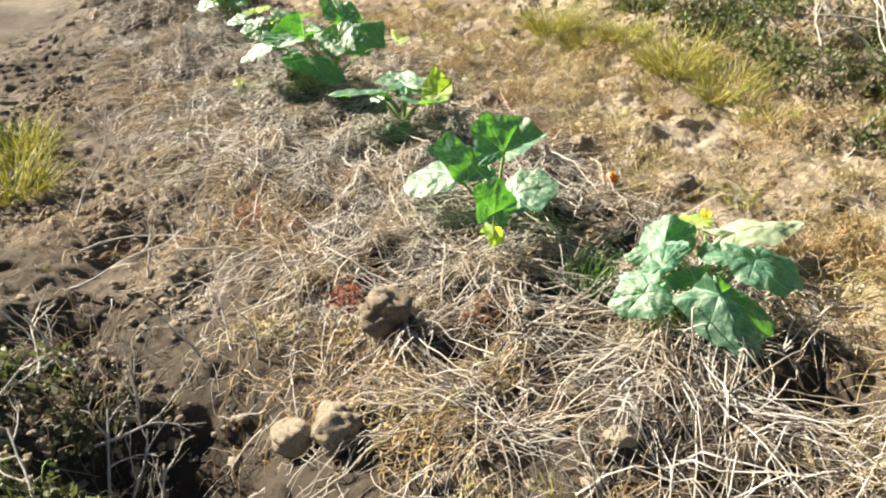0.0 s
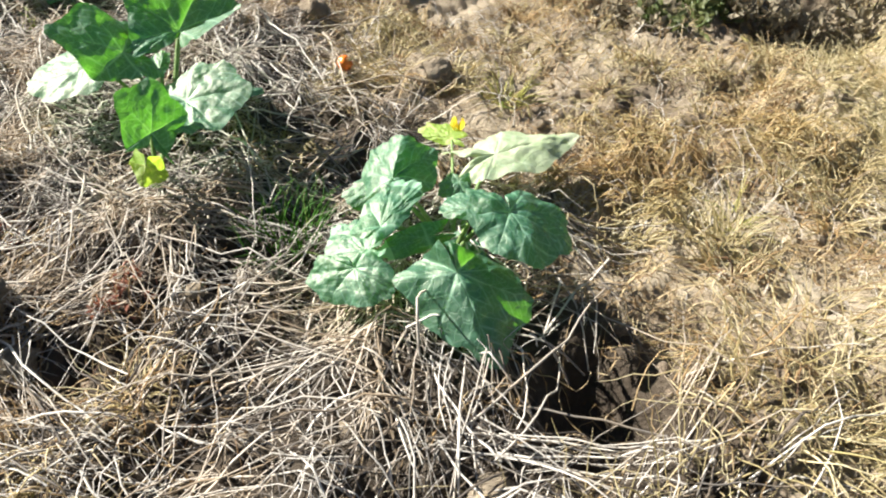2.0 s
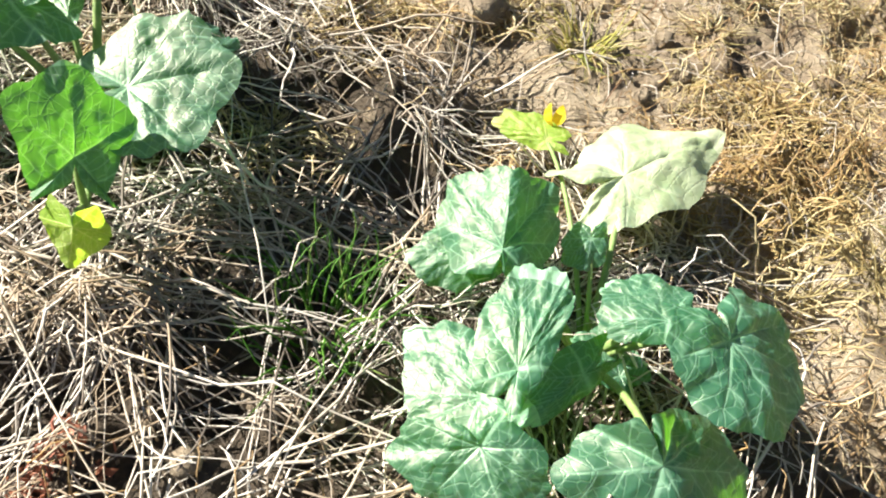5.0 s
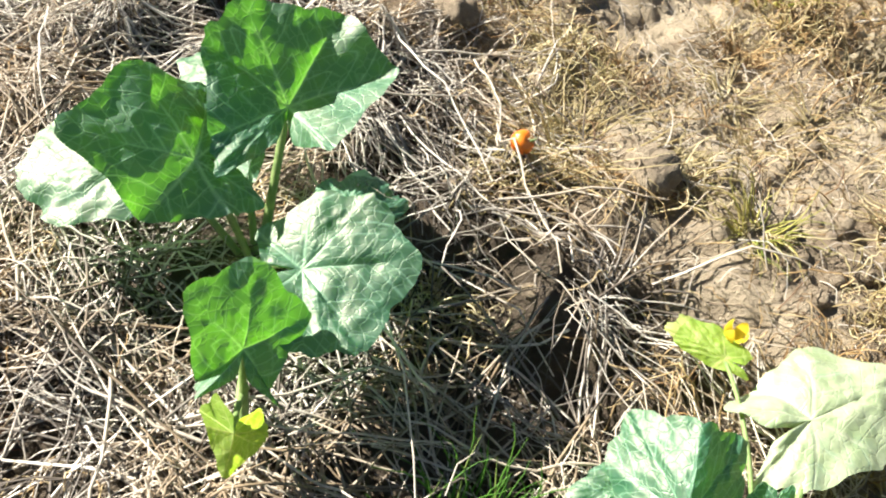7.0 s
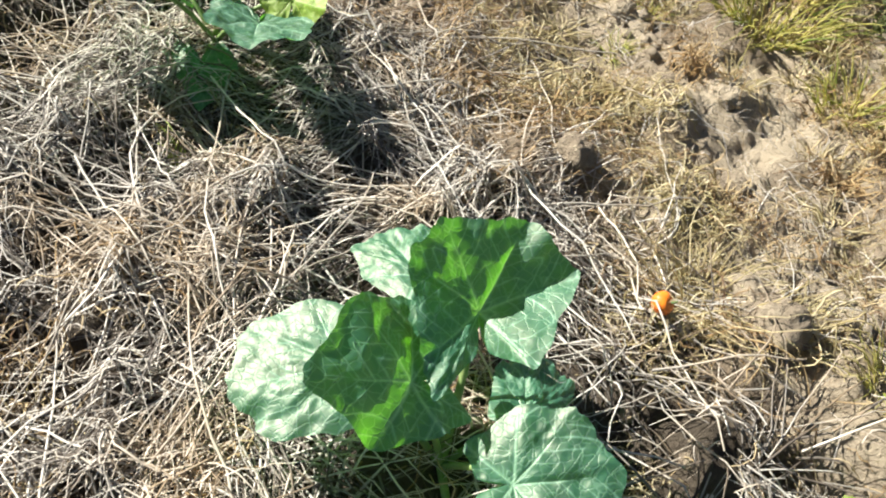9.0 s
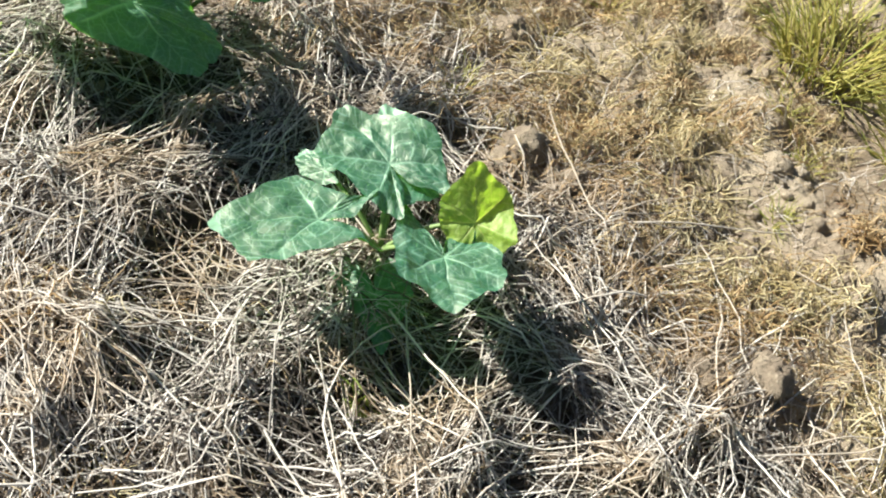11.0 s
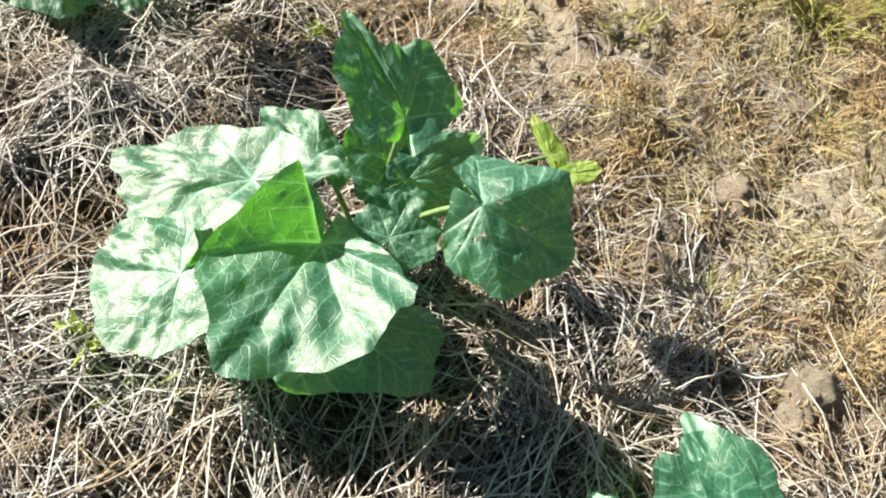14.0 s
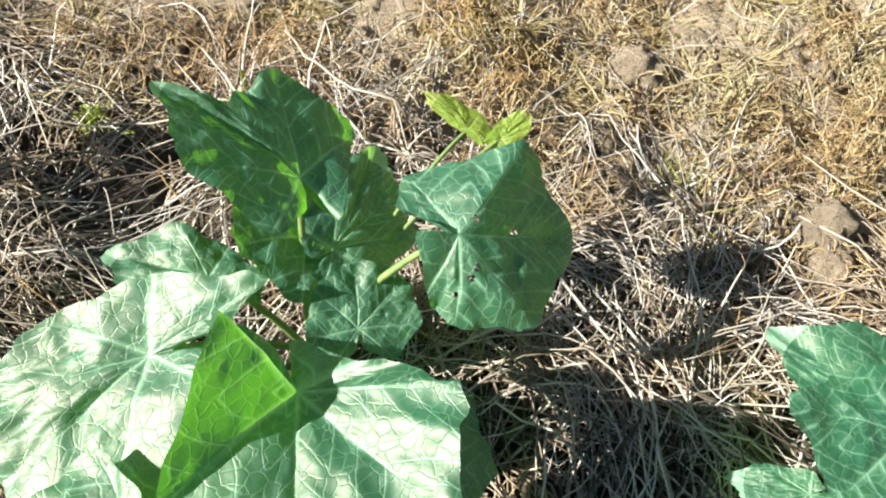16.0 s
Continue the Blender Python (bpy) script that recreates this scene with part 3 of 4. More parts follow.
leaf(C, (-0.022, 3.311, 0.143), (-0.185, 3.319, 0.138), (-0.073, 3.218, 0.140), (-0.071, 3.418, 0.135), -0.14, stem_from=CB, veins={0: (-0.181, 3.302, 0.153), -50: (-0.056, 3.413, 0.137), -97: (0.023, 3.356, 0.138), 50: (-0.110, 3.210, 0.168), 97: (0.038, 3.262, 0.165)})
leaf(C, (0.172, 3.260, 0.115), (0.162, 3.130, 0.158), (0.249, 3.191, 0.150), (0.091, 3.278, 0.142), -0.14, stem_from=CB, veins={0: (0.164, 3.131, 0.161), 50: (0.252, 3.194, 0.144), 97: (0.265, 3.286, 0.115), -50: (0.089, 3.207, 0.150), -97: (0.099, 3.305, 0.132)})
leaf(C, (0.228, 3.317, 0.131), (0.233, 3.396, 0.190), (0.178, 3.358, 0.145), (0.282, 3.338, 0.165), -0.14, material=YOUNG_GLOW, label="bright yellow-green upright young leaf", stem_from=CB, veins={0: (0.222, 3.373, 0.217), -50: (0.285, 3.352, 0.161), -97: (0.283, 3.267, 0.150), 50: (0.172, 3.344, 0.158)})
leaf(C, (0.073, 3.256, 0.020), (0.085, 3.158, 0.012), (0.128, 3.242, 0.020), (0.015, 3.251, 0.020), 0.03, stem_from=CB, veins={0: (0.075, 3.148, 0.012), 50: (0.134, 3.252, 0.015), -50: (0.020, 3.262, 0.020)})
leaf(C, (-0.003, 3.472, 0.080), (-0.055, 3.513, 0.060), (-0.028, 3.468, 0.060), (-0.026, 3.539, 0.060), -0.14, stem_from=CB)

# plant D, the largest
D = plant_root(-0.27, 3.98, "large pumpkin plant with broad silvery-green leaves and small insect holes")
DB = (-0.27, 3.99, 0.0)
leaf(D, (-0.358, 3.877, 0.230), (-0.429, 3.693, 0.285), (-0.271, 3.737, 0.285), (-0.475, 3.832, 0.300), -0.05, 0.05, stem_r=0.0055, bow=0.1, stem_from=DB, veins={0: (-0.497, 3.713, 0.250), 50: (-0.346, 3.702, 0.263), 97: (-0.260, 3.776, 0.288), 140: (-0.310, 3.850, 0.262), -50: (-0.502, 3.866, 0.266), -97: (-0.376, 3.937, 0.325)})
leaf(D, (-0.430, 4.022, 0.180), (-0.613, 4.136, 0.130), (-0.546, 3.904, 0.180), (-0.456, 4.105, 0.200), -0.05, 0.02, stem_from=DB, veins={0: (-0.609, 4.110, 0.148), 50: (-0.595, 4.020, 0.145), 97: (-0.553, 3.912, 0.160), -50: (-0.480, 4.115, 0.185), -97: (-0.385, 4.075, 0.215)})
leaf(D, (-0.532, 3.877, 0.197), (-0.627, 3.822, 0.170), (-0.530, 3.771, 0.190), (-0.621, 3.962, 0.165), -0.14, stem_from=DB, veins={0: (-0.631, 3.815, 0.150), 50: (-0.562, 3.785, 0.165), 97: (-0.480, 3.800, 0.215), -50: (-0.645, 3.930, 0.145), -97: (-0.601, 3.967, 0.180)})
leaf(D, (-0.218, 4.043, 0.259), (-0.202, 4.134, 0.310), (-0.279, 4.158, 0.270), (-0.144, 4.010, 0.250), 0.0, 0.03, bow=0.05, stem_from=DB, veins={0: (-0.242, 4.117, 0.320), 50: (-0.283, 4.160, 0.350), 97: (-0.313, 4.081, 0.330), 140: (-0.282, 3.995, 0.275), -50: (-0.175, 4.133, 0.310), -97: (-0.122, 4.068, 0.240), -140: (-0.218, 3.985, 0.250)})
leaf(D, (-0.223, 4.034, 0.170), (-0.262, 4.130, 0.235), (-0.198, 4.149, 0.235), (-0.302, 4.010, 0.200), -0.08, stem_from=DB)
leaf(D, (-0.211, 4.007, 0.160), (-0.074, 4.038, 0.120), (-0.088, 4.100, 0.150), (-0.148, 3.967, 0.115), 0.05, stem_from=DB)
leaf(D, (-0.149, 3.886, 0.265), (-0.056, 3.797, 0.210), (-0.029, 3.943, 0.275), (-0.166, 3.821, 0.180), 0.0, holes=((0.12, -0.30, 0.035), (0.05, -0.38, 0.03), (0.16, 0.14, 0.035), (0.62, 0.05, 0.04), (-0.1, -0.52, 0.03)), stem_from=DB, veins={0: (-0.014, 3.833, 0.174), 50: (-0.016, 3.919, 0.265), 97: (-0.130, 3.980, 0.247), 140: (-0.172, 3.952, 0.255), -140: (-0.196, 3.878, 0.215), -50: (-0.131, 3.786, 0.189), -97: (-0.192, 3.842, 0.190)})
leaf(D, (-0.336, 4.059, 0.174), (-0.327, 4.124, 0.190), (-0.399, 4.117, 0.190), (-0.291, 4.057, 0.165), -0.05, stem_from=DB, veins={0: (-0.324, 4.125, 0.190), -50: (-0.297, 4.075, 0.170), 50: (-0.400, 4.150, 0.178)})
leaf(D, (-0.257, 3.913, 0.165), (-0.211, 3.970, 0.190), (-0.286, 3.957, 0.185), (-0.181, 3.901, 0.160), -0.1, stem_from=DB)
leaf(D, (-0.340, 3.807, 0.150), (-0.321, 3.706, 0.115), (-0.200, 3.777, 0.085), (-0.431, 3.743, 0.165), 0.02, stem_from=DB, veins={0: (-0.235, 3.722, 0.055), 50: (-0.192, 3.797, 0.060), -50: (-0.431, 3.716, 0.170)})
leaf(D, (0.020, 4.024, 0.170), (-0.002, 4.088, 0.200), (-0.001, 4.057, 0.180), (0.036, 4.054, 0.180), 0.0, material=YOUNG_GLOW, label="small bright young leaf", stem_r=0.003, stem_from=DB)
leaf(D, (0.045, 3.991, 0.160), (0.092, 3.982, 0.180), (0.066, 4.001, 0.180), (0.063, 3.973, 0.160), 0.0, material=YOUNG_GLOW, label="small bright young leaf", stem_r=0.003, stem_from=DB)


# farther plants of the row
def far_plant(x, y, n, size, height, seed, label):
    pr = np.random.default_rng(seed)
    p = plant_root(x, y, label)
    for k in range(n):
        an = 2 * math.pi * (k + pr.uniform(-0.3, 0.3)) / n
        reach = pr.uniform(0.35, 1.15) * size
        z = height * pr.uniform(0.55, 1.1)
        J = np.array([x + math.cos(an) * reach, y + math.sin(an) * reach, z])
        s = size * pr.uniform(0.55, 0.95)
        out = np.array([math.cos(an), math.sin(an), pr.uniform(-0.5, 0.15)])
        wide = np.array([-math.sin(an), math.cos(an), pr.uniform(-0.25, 0.25)])
        T = J + out * s
        leaf(p, J, T, J + 0.28 * s * out + wide * 0.77 * s, J + 0.28 * s * out - wide * 0.77 * s + np.array([0, 0, pr.uniform(-0.02, 0.02)]), 0.08,
             material=YOUNG_GLOW if k % 5 == 2 else LEAF, stem_from=(x, y, gz(x, y) - 0.005))
    return p


E = far_plant(-0.76, 4.68, 6, 0.13, 0.17, 11, "pumpkin plant with backlit glow put into its leaf colour farther along the row")
EB = (-0.70, 4.64, 0.0)
# The glow of light from behind is put into this leaf's bright colour.
leaf(E, (-0.548, 4.563, 0.170), (-0.462, 4.655, 0.170), (-0.450, 4.557, 0.170), (-0.591, 4.522, 0.170), 0.05, material=YOUNG_GLOW, label="yellow-green leaf with backlit glow put into its colour", stem_from=EB)
leaf(E, (-0.594, 4.549, 0.120), (-0.551, 4.481, 0.080), (-0.486, 4.532, 0.100), (-0.617, 4.488, 0.080), 0.05, stem_from=EB)
leaf(E, (-0.466, 4.580, 0.120), (-0.407, 4.555, 0.100), (-0.434, 4.604, 0.110), (-0.450, 4.535, 0.100), 0.05, stem_from=EB)
far_plant(-1.12, 5.38, 9, 0.16, 0.20, 21, "leafy pumpkin plant far along the row")
far_plant(-1.52, 6.10, 9, 0.16, 0.19, 31, "leafy pumpkin plant far along the row")
far_plant(-1.90, 6.85, 8, 0.16, 0.18, 41, "leafy pumpkin plant at the far end of the row")


# ---- single things on the ground ----
def clod(x, y, r, seed, flat=0.7, sink=0.35, label="rounded clod of dry tan clay soil"):
    bm = bmesh.new()
    bmesh.ops.create_icosphere(bm, subdivisions=4, radius=1.0)
    off = Vector((seed * 3.1, seed * 1.7, seed * 0.9))
    for v in bm.verts:
        d = v.co.normalized()
        k = 1 + 0.34 * noise.noise(d * 1.3 + off) + 0.20 * noise.noise(d * 3.2 + off) + 0.10 * noise.noise(d * 8 + off) + 0.05 * noise.noise(d * 19 + off)
        v.co = Vector((d.x * k * r, d.y * k * r * 0.92, d.z * k * r * flat))
    me = bpy.data.meshes.new("soil_clod")
    bm.to_mesh(me)
    bm.free()
    me.materials.append(CLOD)
    me.polygons.foreach_set("use_smooth", [True] * len(me.polygons))
    ob = new("soil_clod", me)
    ob.matrix_world = pose(x, y, gz(x, y) + r * flat * (1 - sink) - 0.004, 0, 0, seed * 47)
    return tagged(ob, label, "soil clod", "clods of soil by the row")


clod(0.14, 2.04, 0.062, 1, 0.85, 0.2, "large dark clod of clay at the edge of the straw")
clod(0.07, 1.68, 0.055, 2, 0.8, 0.3)
clod(-0.03, 1.71, 0.045, 3, 0.8, 0.3)
clod(0.98, 2.71, 0.055, 4, 0.8, 0.3)
clod(0.635, 3.11, 0.042, 5, 0.85, 0.25)
clod(0.735, 3.09, 0.042, 6, 0.9, 0.25)
clod(0.465, 4.03, 0.045, 7, 0.9, 0.25)
clod(0.415, 3.645, 0.050, 8, 0.8, 0.3)
clod(0.36, 3.60, 0.035, 9, 0.8, 0.3)
clod(0.62, 4.02, 0.04, 10, 0.45)
clod(0.86, 1.58, 0.045, 11, 0.6)
clod(0.62, 1.60, 0.028, 12, 0.5, 0.5)
clod(0.45, 1.68, 0.030, 13, 0.5, 0.5)
clod(0.30, 1.56, 0.030, 14, 0.5)


for k in range(34):
    cs, cl = rng.uniform(-0.62, 0.62), rng.uniform(-0.45, 3.4)
    if abs(cs) > 0.16:
        clod(0.88 + cs * 0.857 - cl * 0.515, 2.02 + cs * 0.515 + cl * 0.857, rng.uniform(0.018, 0.042), 20 + k, 0.65, 0.4, "small clod of clay soil among the straw")


for k in range(40):
    cs, cl = rng.uniform(0.42, 1.25), rng.uniform(-0.1, 3.2)
    clod(0.88 + cs * 0.857 - cl * 0.515, 2.02 + cs * 0.515 + cl * 0.857, rng.uniform(0.014, 0.036), 60 + k, 0.6, 0.45, "crumbling clod of dry tan clay on bare soil")


def fruit(x, y, r):
    bm = bmesh.new()
    bmesh.ops.create_uvsphere(bm, u_segments=32, v_segments=20, radius=r)
    for v in bm.verts:
        a = math.atan2(v.co.y, v.co.x)
        k = 1 + 0.035 * math.cos(5 * a) * (1 - abs(v.co.z) / r)
        top = max(0, v.co.z / r - 0.75)
        v.co = Vector((v.co.x * k, v.co.y * k, v.co.z * 0.92 - top * r * 0.5))
    me = bpy.data.meshes.new("skin")
    bm.to_mesh(me)
    bm.free()
    me.materials.append(FRUIT)
    me.polygons.foreach_set("use_smooth", [True] * len(me.polygons))
    root = new("orange_fruit", None)
    skin = new("skin", me)
    skin.parent = root
    tube("fruit_stalk", bezier((0, 0, r * 0.75), (0.002, 0, r * 1.0), (0.006, 0.002, r * 1.15), 6), np.linspace(0.002, 0.0014, 6), STEM, root)
    root.matrix_world = pose(x, y, gz(x, y) + r * 0.75 + 0.012, 40, 25, 20)
    return tagged(root, "small glossy orange fruit lying on the straw edge", "fruit")


fruit(0.785, 2.735, 0.0185)


def grass_tuft(x, y, n, r, length, material, label, name="grass_tuft", wide=0.0022, group="", lean=(0.05, 0.5), apart=False):
    """A tuft of grass; apart: every blade is a part of its own."""
    a = rng.uniform(0, 2 * math.pi, n)
    d = r * np.sqrt(rng.random(n))
    pts, rad = standing_blades(x + d * np.cos(a), y + d * np.sin(a), a + rng.normal(0, 0.5, n), length * rng.uniform(0.5, 1.1, n), 8,
                               rng.uniform(lean[0], lean[1], n), rng.uniform(0.2, 1.3, n), wide * rng.uniform(0.6, 1.2, n))
    if not apart:
        v, q = strand_arrays(pts, rad)
        return tagged(array_mesh(name, v, q, material), label, "grass tuft", group)
    root = tagged(new(name), label, "grass tuft", group)
    for k in range(n):
        v, q = strand_arrays(pts[k:k + 1], rad[k:k + 1], 4)
        array_mesh("blade", v, q, material, root)
    return root


grass_tuft(0.635, 2.165, 75, 0.05, 0.13, GREEN_GRASS, "tuft of fresh green grass growing through the straw", apart=True)
grass_tuft(0.88, 2.78, 110, 0.06, 0.19, DRY_GRASS, "half-dry tuft of grass beside an orange fruit", wide=0.0016, lean=(0.3, 1.1), apart=True)


def tangle(x, y, n, r, length, material, label="tangled golden ball of dry weed stems"):
    """Curled dry stems heaped on one another."""
    a, d = rng.uniform(0, 2 * math.pi, n), r * np.sqrt(rng.random(n))
    pts, rad = lying_strands(x + d * np.cos(a), y + d * np.sin(a), rng.uniform(0, 6.28, n), length * rng.uniform(0.5, 1.2, n), 8, rng.uniform(1.0, 3.0, n),
                             rng.random(n) * 0.03 * (1 - d / r), rng.uniform(0.005, 0.05, n) * (1.2 - d / r), rng.uniform(0.0008, 0.0020, n), 0.4)
    v, q = strand_arrays(pts, rad)
    return tagged(array_mesh("dry_weed_tangle", v, q, material), label, "dry weed", "tangles of dry weed", kind="stuff")


for tx, ty, tn, tr, tl in ((1.27, 3.95, 280, 0.12, 0.22), (1.38, 3.62, 200, 0.11, 0.17), (0.79, 4.72, 220, 0.10, 0.22), (0.93, 4.50, 130, 0.09, 0.14), (1.45, 3.30, 90, 0.08, 0.12), (-1.27, 2.96, 200, 0.12, 0.20), (-1.45, 3.36, 180, 0.12, 0.20), (1.12, 4.40, 170, 0.10, 0.18)):
    grass_tuft(tx, ty, tn, tr, tl, GOLD_GRASS, "bushy yellow-green clump of grass on the field edge", wide=0.003, lean=(0.1, 0.8))
for tx, ty, tn, tr, tl in ((0.22, 1.67, 200, 0.09, 0.12), (1.33, 2.26, 260, 0.10, 0.13), (1.22, 2.15, 160, 0.08, 0.12), (1.70, 2.34, 220, 0.10, 0.13), (0.80, 2.72, 160, 0.08, 0.12),
                           (0.62, 2.47, 150, 0.07, 0.10), (1.40, 2.42, 200, 0.09, 0.12), (0.93, 3.02, 160, 0.08, 0.11), (0.80, 3.28, 180, 0.09, 0.12), (0.30, 4.20, 220, 0.10, 0.12), (0.52, 3.88, 160, 0.07, 0.11)):
    tangle(tx, ty, int(tn * 0.75), tr, tl, PALE_WEED if tn > 180 else DRY_GRASS)
for tx, ty, tn, tl in ((0.36, 4.02, 46, 0.10), (0.50, 3.95, 52, 0.12), (0.75, 4.20, 60, 0.12), (0.34, 4.28, 48, 0.11), (0.22, 4.06, 40, 0.09), (0.62, 4.08, 36, 0.09), (0.80, 4.32, 40, 0.10), (0.58, 4.30, 40, 0.10)):
    grass_tuft(tx, ty, tn, 0.015, tl, DRY_GRASS, "pale star of dry grass flattened on the bare soil", wide=0.0020, group="dry tufts on the soil", lean=(0.5, 1.35), apart=True)
grass_tuft(1.44, 2.09, 60, 0.03, 0.13, DRY_GRASS, "spiky tuft of dry yellow grass on bare soil", wide=0.0016, apart=True)
for tx, ty, tn, tr, tl in ((1.12, 1.50, 60, 0.10, 0.19), (1.28, 1.64, 70, 0.10, 0.20), (1.42, 1.78, 60, 0.10, 0.18), (0.92, 1.48, 50, 0.08, 0.18)):
    grass_tuft(tx, ty, tn, tr, tl, DRY_GRASS, "pale arching long grass on the edge of the bank", wide=0.0015, lean=(0.3, 1.2), apart=True)


def weed(x, y, r, h, n, seed, material=None, label="low green leafy weed clump on dry soil", leaf_len=0.03):
    """A low bushy weed: thin stems and many small pointed leaves."""
    wr = np.random.default_rng(seed)
    root = new("weed_clump", None)
    tagged(root, label, "weed", "weeds on the bank")
    m = max(14, n // 14)
    an, rad0 = wr.uniform(0, 2 * math.pi, m), r * np.sqrt(wr.random(m))
    tips = np.stack([x + rad0 * np.cos(an), y + rad0 * np.sin(an), ground_z(x + rad0 * np.cos(an), y + rad0 * np.sin(an)) + h * wr.uniform(0.3, 1.0, m) * (1.1 - 0.7 * rad0 / r)], -1)
    foot = np.stack([x + 0.45 * rad0 * np.cos(an), y + 0.45 * rad0 * np.sin(an), ground_z(x + 0.45 * rad0 * np.cos(an), y + 0.45 * rad0 * np.sin(an))], -1)
    t = np.linspace(0, 1, 6)[None, :, None]
    bend = wr.normal(0, 0.02, (m, 1, 3)) * np.sin(math.pi * t)
    lines = foot[:, None, :] * (1 - t) + tips[:, None, :] * t + bend
    v, q = strand_arrays(lines, np.repeat(np.linspace(0.0022, 0.001, 6)[None, :], m, 0))
    tagged(array_mesh("stem_tangle", v, q, STEM if material is None else material, root), kind="stuff")
    pick = wr.integers(0, m, n)
    tt = wr.uniform(0.25, 1.0, n)
    c = foot[pick] * (1 - tt[:, None]) + tips[pick] * tt[:, None] + wr.normal(0, 0.006, (n, 3))
    d = wr.normal(0, 1, (n, 3)) + np.array([0, 0, 0.25])
    d /= np.linalg.norm(d, axis=1, keepdims=True)
    s = np.cross(d, wr.normal(0, 1, (n, 3)))
    s /= np.linalg.norm(s, axis=1, keepdims=True)
    nn = np.cross(d, s)
    L = leaf_len * wr.uniform(0.5, 1.2, n)[:, None]
    W = L * 0.26
    base, tip = c, c + d * L - nn * L * 0.15
    m1 = c + d * L * 0.45
    verts = np.stack([base, m1 + s * W, tip, m1 - s * W, m1 - nn * W * 0.5], 1)
    i = np.arange(n)[:, None] * 5
    quads = np.concatenate([i + np.array([0, 1, 2, 4]), i + np.array([0, 4, 2, 3])])
    tagged(array_mesh("foliage", verts.reshape(-1, 3), quads, material or WEED, root), kind="stuff")
    return root


weed(1.76, 2.98, 0.15, 0.13, 600, 1)
weed(1.90, 3.10, 0.16, 0.20, 700, 2)
weed(2.30, 2.62, 0.16, 0.18, 500, 3)
weed(1.95, 3.45, 0.26, 0.28, 1200, 4)
weed(1.70, 3.72, 0.2, 0.14, 800, 5)
weed(2.2, 3.9, 0.3, 0.32, 1300, 6)
weed(1.55, 4.35, 0.25, 0.22, 1000, 7)
weed(1.9, 4.6, 0.3, 0.28, 1200, 8)
weed(1.3, 4.85, 0.24, 0.22, 900, 9)
weed(2.5, 3.3, 0.3, 0.34, 1200, 10)
weed(1.62, 4.0, 0.16, 0.12, 500, 12)
weed(1.3, 5.4, 0.3, 0.2, 700, 13)
for wx, wy, wr_, wh, wn in ((-0.52, 1.55, 0.13, 0.10, 320), (-0.68, 1.92, 0.12, 0.09, 260), (-0.80, 1.70, 0.16, 0.14, 420), (-0.60, 1.40, 0.15, 0.12, 380)):
    weed(wx, wy, wr_, wh, wn, int(-wx * 100), None, "low green weed among dead stalks in the furrow", 0.028)
for wx, wy, wr_, wh, wn in ((-0.48, 1.78, 0.12, 0.09, 300), (-0.72, 1.80, 0.14, 0.12, 380), (-0.42, 1.55, 0.12, 0.08, 260)):
    weed(wx, wy, wr_, wh, wn, int(-wx * 100), DARK_BRUSH, "dark half-dead weed clump in the furrow", 0.026)
for wx, wy, wr_, wh, wn in ((1.78, 3.45, 0.2, 0.22, 700), (2.05, 3.95, 0.25, 0.3, 900), (1.52, 4.55, 0.22, 0.2, 700), (1.98, 3.0, 0.2, 0.26, 700), (1.62, 3.02, 0.12, 0.1, 400), (2.3, 2.95, 0.2, 0.3, 600)):
    weed(wx, wy, wr_, wh, wn, int(wx * 50), DRY_BRUSH, "dry grey-brown brush among the weeds", 0.035)
for wx, wy, wn, wr_, wl in ((-0.5, 1.85, 40, 0.10, 0.2), (-0.42, 1.62, 36, 0.09, 0.16), (-0.66, 2.12, 30, 0.10, 0.2)):
    grass_tuft(wx, wy, wn, wr_, wl, DRY_BRUSH, "dead grey stalks standing in the furrow", wide=0.0024)
weed(-1.6, 3.5, 0.2, 0.12, 500, 16, None, "yellowish weed clump on dry soil")
weed(0.02, 2.19, 0.06, 0.05, 160, 17, RED_WEED, "small withered red weed beside the straw", 0.018)
weed(0.11, 2.32, 0.06, 0.06, 140, 18, RED_WEED, "small withered red weed beside the straw", 0.018)
weed(-0.36, 2.72, 0.06, 0.05, 120, 19, RED_WEED, "small withered red weed beside the straw", 0.018)


for wx, wy in ((0.02, 2.16), (-0.63, 3.45), (-0.20, 2.62), (0.36, 2.05)):
    weed(wx, wy, 0.05, 0.045, 90, int(abs(wx) * 300) + 7, RED_WEED, "small withered red weed beside the straw", 0.016)

SPROUT = plain_material("sprout_leaf", (0.30, 0.40, 0.06), (0.45, 0.52, 0.12), 60, 0.5, 0.35)
for wx, wy in (
    (-0.26, 4.51),
    (-0.11, 4.39),
    (-0.06, 4.40),
    (-0.67, 3.87),
    (-0.62, 3.82),
    (-0.63, 3.88),
    (-0.69, 3.90),
    (-0.63, 3.50),
    (0.04, 3.08),
):
    weed(wx, wy, 0.022, 0.075, 22, int(wx * 97 + wy * 31) % 1000 + 50, SPROUT, "tiny yellow-green seedling coming through the straw", 0.024)


